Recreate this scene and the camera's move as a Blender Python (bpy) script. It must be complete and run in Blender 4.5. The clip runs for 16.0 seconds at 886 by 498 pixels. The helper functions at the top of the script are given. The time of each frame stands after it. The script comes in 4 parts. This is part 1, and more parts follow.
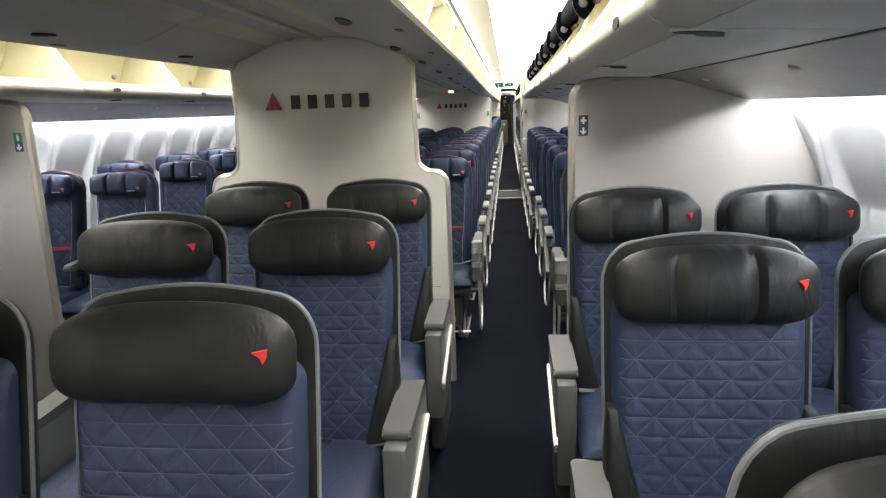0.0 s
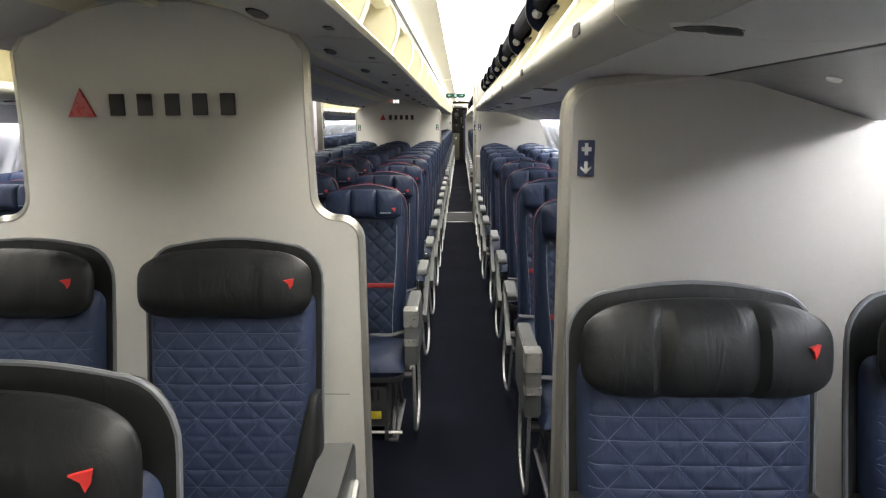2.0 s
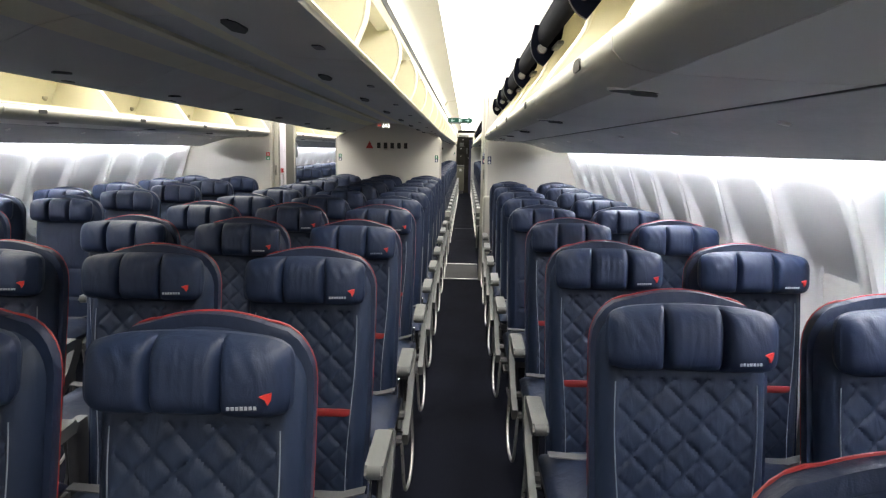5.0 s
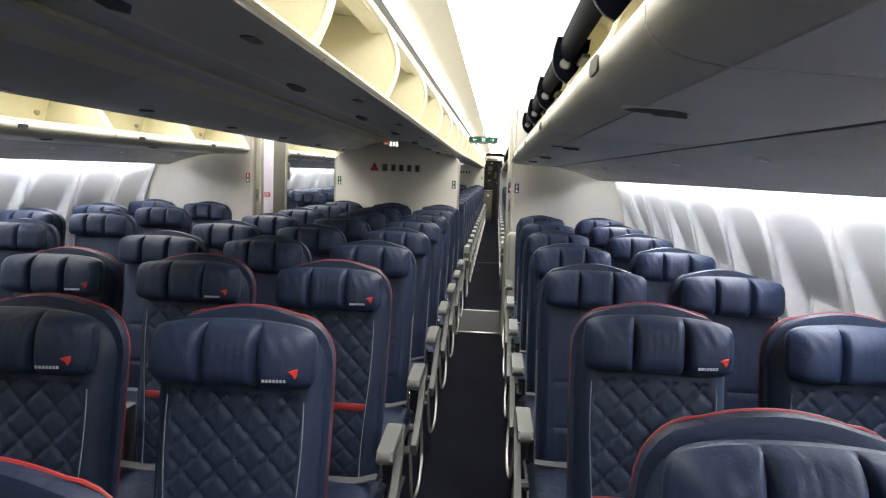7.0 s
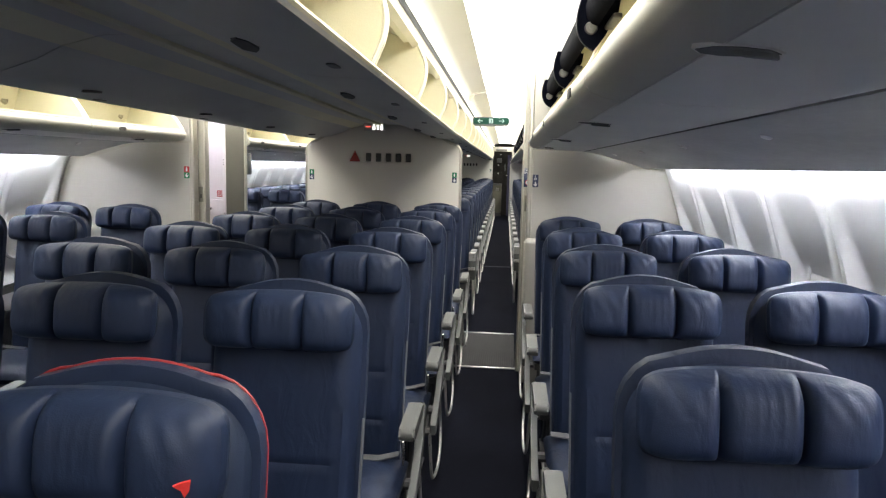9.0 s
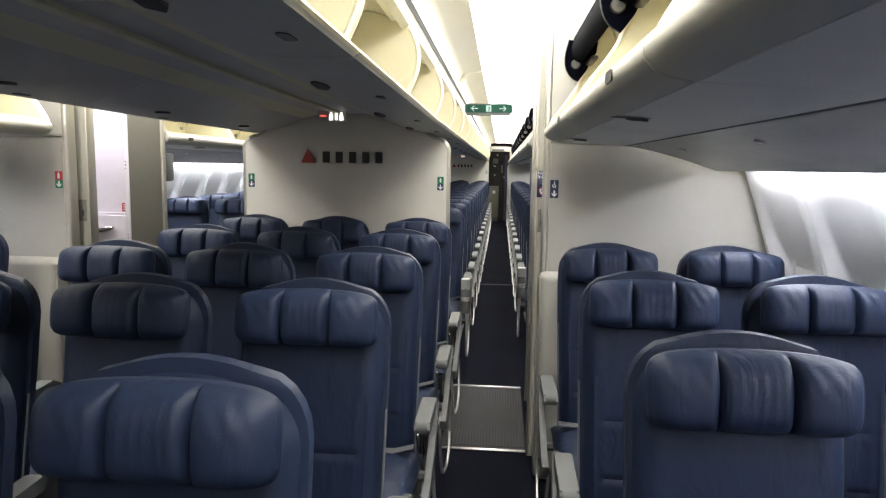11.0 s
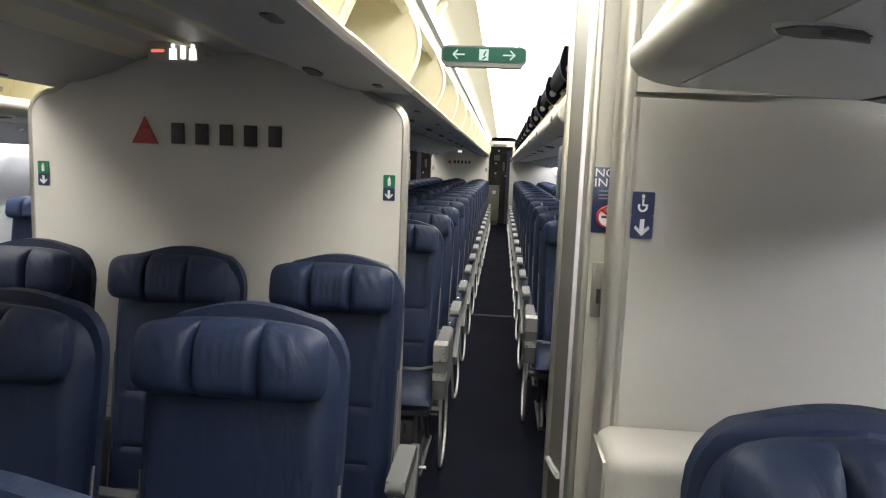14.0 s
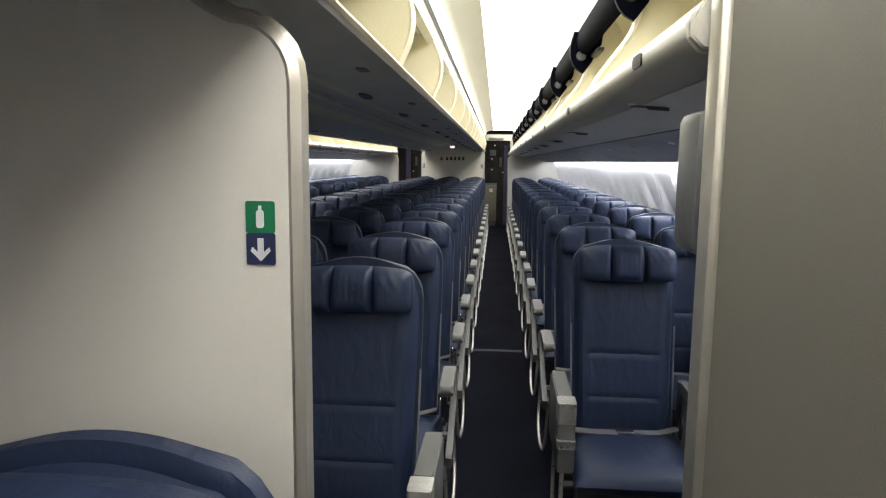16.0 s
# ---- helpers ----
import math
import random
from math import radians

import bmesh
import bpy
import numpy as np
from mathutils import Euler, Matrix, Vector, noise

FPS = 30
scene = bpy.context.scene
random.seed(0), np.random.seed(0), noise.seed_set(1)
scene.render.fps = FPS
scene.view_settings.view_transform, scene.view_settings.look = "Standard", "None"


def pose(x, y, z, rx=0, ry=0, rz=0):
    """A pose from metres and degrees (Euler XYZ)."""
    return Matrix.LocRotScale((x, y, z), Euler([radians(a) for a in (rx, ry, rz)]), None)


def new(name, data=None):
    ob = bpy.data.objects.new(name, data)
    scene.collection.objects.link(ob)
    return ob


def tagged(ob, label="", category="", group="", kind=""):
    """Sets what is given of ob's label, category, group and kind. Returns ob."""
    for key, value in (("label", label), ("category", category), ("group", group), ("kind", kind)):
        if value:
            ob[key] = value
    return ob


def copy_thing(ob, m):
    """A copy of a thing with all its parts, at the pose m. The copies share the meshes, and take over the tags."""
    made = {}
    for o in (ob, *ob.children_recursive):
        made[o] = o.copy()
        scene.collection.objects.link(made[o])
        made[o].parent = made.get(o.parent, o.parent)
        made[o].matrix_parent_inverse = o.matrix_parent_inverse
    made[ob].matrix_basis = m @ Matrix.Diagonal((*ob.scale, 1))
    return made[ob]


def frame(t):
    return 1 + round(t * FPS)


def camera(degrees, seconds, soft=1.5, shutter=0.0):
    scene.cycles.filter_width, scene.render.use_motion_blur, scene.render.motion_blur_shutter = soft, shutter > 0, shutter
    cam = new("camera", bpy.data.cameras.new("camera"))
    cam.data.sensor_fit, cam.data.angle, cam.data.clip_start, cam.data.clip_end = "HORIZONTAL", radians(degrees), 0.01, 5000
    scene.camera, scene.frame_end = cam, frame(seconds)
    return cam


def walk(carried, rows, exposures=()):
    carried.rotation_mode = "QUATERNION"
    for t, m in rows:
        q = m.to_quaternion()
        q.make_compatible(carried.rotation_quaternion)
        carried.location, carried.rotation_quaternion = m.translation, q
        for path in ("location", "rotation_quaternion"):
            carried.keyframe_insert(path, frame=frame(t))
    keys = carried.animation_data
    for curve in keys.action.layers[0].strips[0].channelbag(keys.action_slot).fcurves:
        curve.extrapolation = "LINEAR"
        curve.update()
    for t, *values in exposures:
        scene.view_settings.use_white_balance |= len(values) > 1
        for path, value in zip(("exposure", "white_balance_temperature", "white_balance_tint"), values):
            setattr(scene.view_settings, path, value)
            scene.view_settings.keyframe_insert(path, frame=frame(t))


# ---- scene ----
cam = camera(66.9, 16.0, soft=1.25)
METRES, EYE, TILT, LEAN, TURN = 11.4, 1.527, 0.0, 0.0, 5.8
ROWS = [
    (0.0, 0.0, 0.0, 0.0, -0.38, -11.8, 1.83),
    (0.5, 0.0043, 0.028, 0.0011, -0.54, -11.65, -1.02),
    (1.0, 0.0041, 0.0543, 0.0009, -2.68, -11.76, -0.39),
    (1.5, 0.0063, 0.0828, 0.0001, -3.83, -12.38, 0.18),
    (2.0, 0.013, 0.1151, 0.0004, -4.34, -10.9, 0.34),
    (2.5, 0.0162, 0.1483, -0.0005, -4.31, -10.94, 0.27),
    (3.0, 0.0177, 0.1793, 0.0003, -4.64, -11.19, 0.51),
    (3.5, 0.0218, 0.2137, 0.0002, -4.07, -10.32, 0.64),
    (4.0, 0.0259, 0.2448, 0.0001, -3.94, -9.1, 0.09),
    (6.5, 0.0474, 0.403, 0.0012, -2.86, -7.72, -2.63),
    (7.0, 0.0535, 0.4354, 0.0015, -1.21, -6.52, -2.17),
    (7.5, 0.0559, 0.4655, -0.0, -0.53, -6.57, -2.43),
    (8.0, 0.0574, 0.4991, -0.0003, -0.17, -7.06, -1.75),
    (8.5, 0.0617, 0.5339, -0.0003, -0.13, -7.04, -0.87),
    (9.0, 0.0646, 0.5647, -0.0013, -0.48, -7.05, -1.32),
    (11.5, 0.0759, 0.724, -0.0002, -0.92, -6.83, -0.9),
    (12.0, 0.0795, 0.7543, 0.0003, -0.5, -6.56, -1.55),
    (12.5, 0.0815, 0.7837, -0.0004, -0.44, -6.91, -2.07),
    (13.0, 0.0827, 0.8111, -0.0005, -0.69, -8.01, -1.8),
    (13.5, 0.0883, 0.8416, -0.0004, -0.74, -7.38, -1.82),
    (14.0, 0.091, 0.8713, -0.0021, -0.75, -7.2, -2.25),
    (14.5, 0.091, 0.9044, -0.0009, -0.78, -7.65, -2.02),
    (15.0, 0.093, 0.9362, -0.0022, -1.1, -7.71, -1.2),
    (15.5, 0.0959, 0.9646, -0.0019, -1.24, -7.71, -1.32),
    (16.0, 0.0978, 0.9937, -0.001, -1.25, -7.46, -0.61),
]
walk(cam, [(t, pose(0, 0, EYE, TILT, LEAN, TURN) @ pose(METRES * x, METRES * y, METRES * z, 90 + pitch, roll, yaw)) for t, x, y, z, yaw, pitch, roll in ROWS],
     exposures=[(0, 0.2), (2.5, 0.02), (4, 0.05), (8, -0.03), (14, -0.04), (16, -0.24)])

XC = -0.985          # middle of the cabin
Y0, Y1 = -1.6, 26.6  # front and rear of the part that is built


def mx(x):
    """The same place on the other side of the cabin."""
    return 2 * XC - x


# ---- world and light ----
world = bpy.data.worlds.new("world")
scene.world = world
world.use_nodes = True
world.node_tree.nodes["Background"].inputs[0].default_value = (0.55, 0.62, 0.75, 1)
world.node_tree.nodes["Background"].inputs[1].default_value = 0.15
CEILING_GLOW, WINDOW_GLOW, COVE_GLOW = 11.0, 74.0, 4.0


# ---- materials ----
def material(name, colour, rough=0.5, metal=0.0, vary=0.12, scale=6.0, bump=0.0, bump_scale=60.0, wear=0.0, sheen=0.0,
             spec=0.5, stretch=(1, 1, 1), per_object=0.0):
    """A surface with two scales of variation: broad stains and a fine grain with relief."""
    m = bpy.data.materials.new(name)
    m.use_nodes = True
    n, l = m.node_tree.nodes, m.node_tree.links
    b = n["Principled BSDF"]
    tc = n.new("ShaderNodeTexCoord")
    mp = n.new("ShaderNodeMapping")
    mp.inputs["Scale"].default_value = stretch
    l.new(tc.outputs["Object"], mp.inputs[0])
    big = n.new("ShaderNodeTexNoise")
    big.inputs["Scale"].default_value, big.inputs["Detail"].default_value = scale, 5
    fine = n.new("ShaderNodeTexNoise")
    fine.inputs["Scale"].default_value, fine.inputs["Detail"].default_value = bump_scale, 4
    l.new(mp.outputs[0], big.inputs[0])
    l.new(mp.outputs[0], fine.inputs[0])
    ramp = n.new("ShaderNodeValToRGB")
    lo, hi = 1 - vary, 1 + vary
    ramp.color_ramp.elements[0].position, ramp.color_ramp.elements[1].position = 0.3, 0.7
    ramp.color_ramp.elements[0].color = (*[min(1, c * lo) for c in colour], 1)
    ramp.color_ramp.elements[1].color = (*[min(1, c * hi) for c in colour], 1)
    l.new(big.outputs[0], ramp.inputs[0])
    grain = n.new("ShaderNodeMixRGB")
    grain.blend_type, grain.inputs[0].default_value = "OVERLAY", 0.12 + wear
    l.new(ramp.outputs[0], grain.inputs[1])
    l.new(fine.outputs[0], grain.inputs[2])
    out = grain.outputs[0]
    if per_object:
        info = n.new("ShaderNodeObjectInfo")
        mr = n.new("ShaderNodeMapRange")
        mr.inputs[3].default_value, mr.inputs[4].default_value = 1 - per_object, 1 + per_object
        l.new(info.outputs["Random"], mr.inputs[0])
        mul = n.new("ShaderNodeVectorMath")
        mul.operation = "SCALE"
        l.new(out, mul.inputs[0])
        l.new(mr.outputs[0], mul.inputs["Scale"])
        out = mul.outputs[0]
    l.new(out, b.inputs["Base Color"])
    mr = n.new("ShaderNodeMapRange")
    mr.inputs[3].default_value, mr.inputs[4].default_value = max(0.03, rough - 0.1), min(1, rough + 0.1)
    l.new(fine.outputs[0], mr.inputs[0])
    l.new(mr.outputs[0], b.inputs["Roughness"])
    b.inputs["Metallic"].default_value = metal
    b.inputs["Specular IOR Level"].default_value = spec
    b.inputs["Sheen Weight"].default_value = sheen
    if bump:
        bp = n.new("ShaderNodeBump")
        bp.inputs["Strength"].default_value, bp.inputs["Distance"].default_value = bump, 0.004
        l.new(fine.outputs[0], bp.inputs["Height"])
        l.new(bp.outputs[0], b.inputs["Normal"])
    return m


def leather(name, colour, rough=0.42):
    """Leather: pores, soft creases and a little wear."""
    m = material(name, colour, rough, vary=0.16, scale=5, bump=0.0, bump_scale=240, per_object=0.14, spec=0.30)
    n, l = m.node_tree.nodes, m.node_tree.links
    b = n["Principled BSDF"]
    tc = n.new("ShaderNodeTexCoord")
    info = n.new("ShaderNodeObjectInfo")
    add = n.new("ShaderNodeVectorMath")
    l.new(tc.outputs["Object"], add.inputs[0])
    mul = n.new("ShaderNodeMath")
    mul.operation = "MULTIPLY"
    mul.inputs[1].default_value = 40
    l.new(info.outputs["Random"], mul.inputs[0])
    l.new(mul.outputs[0], add.inputs[1])
    mp = n.new("ShaderNodeMapping")
    mp.inputs["Scale"].default_value = (1.3, 1, 0.5)
    l.new(add.outputs[0], mp.inputs[0])
    crease = n.new("ShaderNodeTexNoise")
    crease.inputs["Scale"].default_value, crease.inputs["Detail"].default_value, crease.inputs["Distortion"].default_value = 16, 3, 0.7
    pores = n.new("ShaderNodeTexVoronoi")
    pores.inputs["Scale"].default_value = 420
    l.new(mp.outputs[0], crease.inputs[0])
    l.new(tc.outputs["Object"], pores.inputs[0])
    b1, b2 = n.new("ShaderNodeBump"), n.new("ShaderNodeBump")
    b1.inputs["Strength"].default_value, b1.inputs["Distance"].default_value = 0.45, 0.009
    b2.inputs["Strength"].default_value, b2.inputs["Distance"].default_value = 0.15, 0.001
    l.new(crease.outputs[0], b1.inputs["Height"])
    l.new(pores.outputs[0], b2.inputs["Height"])
    l.new(b1.outputs[0], b2.inputs["Normal"])
    l.new(b2.outputs[0], b.inputs["Normal"])
    return m


def glow(name, colour, strength):
    m = bpy.data.materials.new(name)
    m.use_nodes = True
    n, l = m.node_tree.nodes, m.node_tree.links
    e = n.new("ShaderNodeEmission")
    e.inputs[0].default_value, e.inputs[1].default_value = (*colour, 1), strength
    l.new(e.outputs[0], n["Material Output"].inputs[0])
    return m


NAVY = leather("navy_leather", (0.0102, 0.0182, 0.0455), 0.54)
QUILT = leather("quilted_navy_leather", (0.0118, 0.0202, 0.0450), 0.54)
QUILT_F = leather("quilted_blue_leather", (0.026, 0.037, 0.076), 0.52)
BLACK = leather("black_leather", (0.011, 0.0115, 0.012), 0.46)
RED = material("red_leather", (0.25, 0.014, 0.016), 0.5, vary=0.1, bump=0.1, bump_scale=200)
REDPRINT = material("red_print", (0.62, 0.035, 0.03), 0.5, vary=0.05)
WHITEPRINT = material("white_print", (0.75, 0.76, 0.78), 0.5, vary=0.05)
WORDPRINT = material("worn_white_print", (0.42, 0.44, 0.47), 0.5, vary=0.12)
# lighter than the leather: seam highlights put into the colour
SEAMGLINT = material("blue_seam_highlight", (0.042, 0.055, 0.098), 0.6, vary=0.1)
THREAD = material("pale_thread", (0.20, 0.22, 0.26), 0.7, vary=0.1)
SHELL = material("grey_seat_shell", (0.10, 0.105, 0.11), 0.4, vary=0.12, bump=0.1)
PIPING = material("grey_piping", (0.15, 0.155, 0.165), 0.4, vary=0.1)
ARM = material("grey_armrest_plastic", (0.098, 0.101, 0.098), 0.40, vary=0.1, bump=0.15, bump_scale=400, per_object=0.08)
ARMTOP = material("dark_armrest_pad", (0.065, 0.065, 0.062), 0.5, vary=0.1, bump=0.2, bump_scale=300)
SILVER = material("brushed_silver", (0.62, 0.61, 0.58), 0.3, 0.9, vary=0.08, stretch=(1, 12, 1), bump=0.05)
CHROME = material("chrome", (0.7, 0.7, 0.7), 0.16, 1.0, vary=0.05)
LATCH = material("dull_latch_metal", (0.13, 0.128, 0.12), 0.38, 0.7, vary=0.15)
STEEL = material("dark_steel", (0.09, 0.09, 0.095), 0.4, 0.7, vary=0.15)
WEB = material("seat_belt_webbing", (0.11, 0.11, 0.115), 0.8, vary=0.12, bump=0.3, bump_scale=500)
CARPET = material("navy_carpet", (0.0058, 0.0066, 0.0115), 0.95, vary=0.3, scale=2.0, bump=0.8, bump_scale=350, wear=0.2, spec=0.04)
PLATE = material("ribbed_floor_plate", (0.024, 0.0235, 0.0245), 0.75, 0.0, vary=0.18, scale=4, bump=0.2, spec=0.28)
LAMINATE = material("cream_wall_laminate", (0.67, 0.65, 0.605), 0.5, vary=0.03, scale=2, bump=0.12, bump_scale=500, spec=0.35)
TRIM = material("aluminium_edge_trim", (0.52, 0.50, 0.45), 0.38, 0.75, vary=0.08, stretch=(1, 1, 0.1))
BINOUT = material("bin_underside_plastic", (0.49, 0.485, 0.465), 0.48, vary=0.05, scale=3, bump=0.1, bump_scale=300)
SIDEBIN = material("side_bin_plastic", (0.79, 0.78, 0.745), 0.45, vary=0.04, scale=3, bump=0.1, bump_scale=300)
LIP = material("beige_lip", (0.54, 0.525, 0.475), 0.42, vary=0.05, scale=4, bump=0.08, bump_scale=300)
# cream laminate darkened: the shade below the side bins is in the colour
SHADELAM = material("shaded_side_laminate", (0.42, 0.405, 0.375), 0.5, vary=0.03, scale=2, bump=0.12, bump_scale=500, spec=0.3)
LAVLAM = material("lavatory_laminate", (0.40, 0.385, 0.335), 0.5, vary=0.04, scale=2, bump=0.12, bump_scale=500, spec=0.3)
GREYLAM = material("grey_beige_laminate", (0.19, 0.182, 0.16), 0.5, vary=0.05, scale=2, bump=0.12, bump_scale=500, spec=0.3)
BININ = material("cream_bin_lining", (0.65, 0.61, 0.45), 0.55, vary=0.05, scale=4, bump=0.12, bump_scale=300)
VENT = material("brown_vent", (0.30, 0.27, 0.19), 0.6, vary=0.3, scale=30)
BINRIM = material("cream_bin_rim", (0.76, 0.73, 0.60), 0.4, vary=0.04)
DOORNAVY = material("dark_bin_door_lining", (0.0012, 0.0016, 0.0038), 0.9, vary=0.2, bump=0.1, spec=0.03)
SIDEWALL = material("white_sidewall_panel", (0.61, 0.61, 0.62), 0.5, vary=0.03, scale=2, bump=0.06, bump_scale=300)
SHADE = material("window_shade", (0.60, 0.59, 0.57), 0.55, vary=0.04, stretch=(1, 1, 8))
# strong stretched variation paints soft streaks of reflection into the grey
PSU = material("grey_panel_with_reflections", (0.27, 0.268, 0.265), 0.36, vary=0.30, scale=3.5, stretch=(1, 0.35, 1), bump=0.12, bump_scale=60)
DARK = material("dark_recess", (0.02, 0.02, 0.022), 0.5)
GASKET = material("black_gasket", (0.01, 0.01, 0.011), 0.7)
CEIL = material("white_ceiling_panel", (0.80, 0.79, 0.74), 0.5, vary=0.02, scale=2)
LETTER = material("dark_raised_letter", (0.035, 0.032, 0.034), 0.35, vary=0.08)
EMBLEM = material("red_emblem", (0.42, 0.03, 0.03), 0.3, vary=0.1)
BLUESTICK = material("navy_sticker", (0.02, 0.028, 0.085), 0.4, vary=0.05)
GREENSTICK = material("green_sticker", (0.01, 0.17, 0.075), 0.4, vary=0.05)
REDSTICK = material("red_placard", (0.45, 0.02, 0.03), 0.4, vary=0.05)
EXITGREEN = material("green_exit_panel", (0.012, 0.06, 0.042), 0.6, vary=0.05, spec=0.15)
EXITWHITE = glow("lit_exit_pictogram", (0.8, 1.0, 0.92), 0.9)
LAVLIT = glow("lit_sign_white", (1.0, 0.97, 0.9), 2.2)
LAVRED = glow("lit_sign_red", (1.0, 0.15, 0.1), 1.2)
# ceiling washed by lamps hidden on the bins; the panel itself emits instead
CEILWASH = glow("glowing_ceiling_wash", (1.0, 0.97, 0.885), CEILING_GLOW)
COVELIT = glow("cove_tube", (1.0, 0.96, 0.82), COVE_GLOW)
WINLIT = glow("sidewall_tube", (0.93, 0.95, 1.0), WINDOW_GLOW)
DOORLIT = glow("doorway_tube", (0.95, 0.87, 1.0), 15.0)
DOORWALL = material("white_door_lining", (0.74, 0.72, 0.76), 0.5, vary=0.04)
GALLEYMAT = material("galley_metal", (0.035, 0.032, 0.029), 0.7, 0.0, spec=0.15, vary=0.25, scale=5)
YELLOW = material("yellow_tag", (0.55, 0.42, 0.03), 0.5)


# ---- mesh helpers ----
def finish(name, bm, mat, parent=None, label="", smooth=True):
    me = bpy.data.meshes.new(name)
    bmesh.ops.recalc_face_normals(bm, faces=bm.faces)
    if smooth:
        for f in bm.faces:
            f.smooth = True
        for e in bm.edges:
            if len(e.link_faces) == 2 and e.calc_face_angle(0) > 0.7:
                e.smooth = False
    bm.to_mesh(me)
    bm.free()
    me.materials.append(mat)
    ob = new(name, me)
    if parent is not None:
        ob.parent = parent
    if label:
        tagged(ob, label)
    return ob


def part(name, bm, mat, parent, label=""):
    return finish(name, bm, mat, parent, label)


def thing(name, label, category, group="", at=None):
    ob = new(name)
    ob.empty_display_size = 0.1
    if at is not None:
        ob.matrix_basis = at
    return tagged(ob, label, category, group)


def box(x0, x1, y0, y1, z0, z1, bevel=0.0, seg=2, bm=None):
    bm2 = bmesh.new()
    bmesh.ops.create_cube(bm2, size=1)
    for v in bm2.verts:
        v.co = Vector(((x0 + x1) / 2 + v.co.x * (x1 - x0), (y0 + y1) / 2 + v.co.y * (y1 - y0), (z0 + z1) / 2 + v.co.z * (z1 - z0)))
    if bevel:
        bmesh.ops.bevel(bm2, geom=bm2.edges[:], offset=bevel, segments=seg, affect="EDGES", profile=0.5)
    return bm2 if bm is None else join(bm, bm2)


def join(bm, other):
    """Adds the mesh other to bm."""
    tmp = bpy.data.meshes.new("tmp")
    other.to_mesh(tmp)
    other.free()
    bm.from_mesh(tmp)
    bpy.data.meshes.remove(tmp)
    return bm


def moved(bm, m):
    bmesh.ops.transform(bm, matrix=m, verts=bm.verts)
    return bm


def prism(outline, axis, a, b, bevel=0.0):
    """A closed outline in the two other axes, drawn out along axis from a to b."""
    bm = bmesh.new()

    def place(p, t):
        return {"x": (t, p[0], p[1]), "y": (p[0], t, p[1]), "z": (p[0], p[1], t)}[axis]
    lo = [bm.verts.new(place(p, a)) for p in outline]
    hi = [bm.verts.new(place(p, b)) for p in outline]
    bm.faces.new(lo)
    bm.faces.new(hi[::-1])
    k = len(outline)
    for i in range(k):
        bm.faces.new((lo[i], hi[i], hi[(i + 1) % k], lo[(i + 1) % k]))
    if bevel:
        es = [e for e in bm.edges if any(len(f.verts) == k for f in e.link_faces)]
        bmesh.ops.bevel(bm, geom=es, offset=bevel, segments=2, affect="EDGES")
    return bm


def ribbon(line, thick, y0, y1, axis="y"):
    """A bent sheet: an open line in x and z with a thickness, drawn out along y."""
    pts = [Vector((p[0], p[1])) for p in line]
    off = []
    for i, p in enumerate(pts):
        d = (pts[min(i + 1, len(pts) - 1)] - pts[max(i - 1, 0)]).normalized()
        off.append(p + Vector((-d.y, d.x)) * thick)
    return prism([tuple(p) for p in pts] + [tuple(p) for p in off[::-1]], axis, y0, y1)


def tube(points, r, sides=8, closed=False):
    bm = bmesh.new()
    pts = [Vector(p) for p in points]
    rings = []
    n = len(pts)
    reach = [max(p[k] for p in pts) - min(p[k] for p in pts) for k in range(3)]
    ref = Vector([1.0 if k == reach.index(min(reach)) else 0.0 for k in range(3)])
    for i, p in enumerate(pts):
        d = (pts[(i + 1) % n] - pts[i - 1]) if closed else (pts[min(i + 1, n - 1)] - pts[max(i - 1, 0)])
        d.normalize()
        a = ref - d * ref.dot(d)
        a = a.normalized() if a.length > 0.05 else d.orthogonal().normalized()
        b = d.cross(a)
        rings.append([bm.verts.new(p + (a * math.cos(q) + b * math.sin(q)) * r) for q in [2 * math.pi * k / sides for k in range(sides)]])
    for i in range(n if closed else n - 1):
        r0, r1 = rings[i], rings[(i + 1) % n]
        for k in range(sides):
            bm.faces.new((r0[k], r0[(k + 1) % sides], r1[(k + 1) % sides], r1[k]))
    if not closed:
        bm.faces.new(rings[0])
        bm.faces.new(rings[-1][::-1])
    return bm


def smooth_line(points, steps=6):
    """A round curve through points."""
    p = [Vector(q) for q in points]
    p = [p[0] * 2 - p[1]] + p + [p[-1] * 2 - p[-2]]
    out = []
    for i in range(1, len(p) - 2):
        for k in range(steps):
            t = k / steps
            out.append(0.5 * (2 * p[i] + (p[i + 1] - p[i - 1]) * t + (2 * p[i - 1] - 5 * p[i] + 4 * p[i + 1] - p[i + 2]) * t * t
                              + (3 * p[i] - p[i - 1] - 3 * p[i + 1] + p[i + 2]) * t ** 3))
    out.append(p[-2])
    return out


def rounded(x0, x1, z0, z1, r, seg=5):
    out = []
    for cx, cz, a in ((x1 - r, z1 - r, 0), (x0 + r, z1 - r, 90), (x0 + r, z0 + r, 180), (x1 - r, z0 + r, 270)):
        for k in range(seg + 1):
            q = radians(a + 90 * k / seg)
            out.append((cx + r * math.cos(q), cz + r * math.sin(q)))
    return out


def spread(n, ease=0.75):
    """n + 1 places from -1 to 1, closer together at the ends."""
    return [(1 - ease) * u + ease * math.sin(u * math.pi / 2) for u in [-1 + 2 * i / n for i in range(n + 1)]]


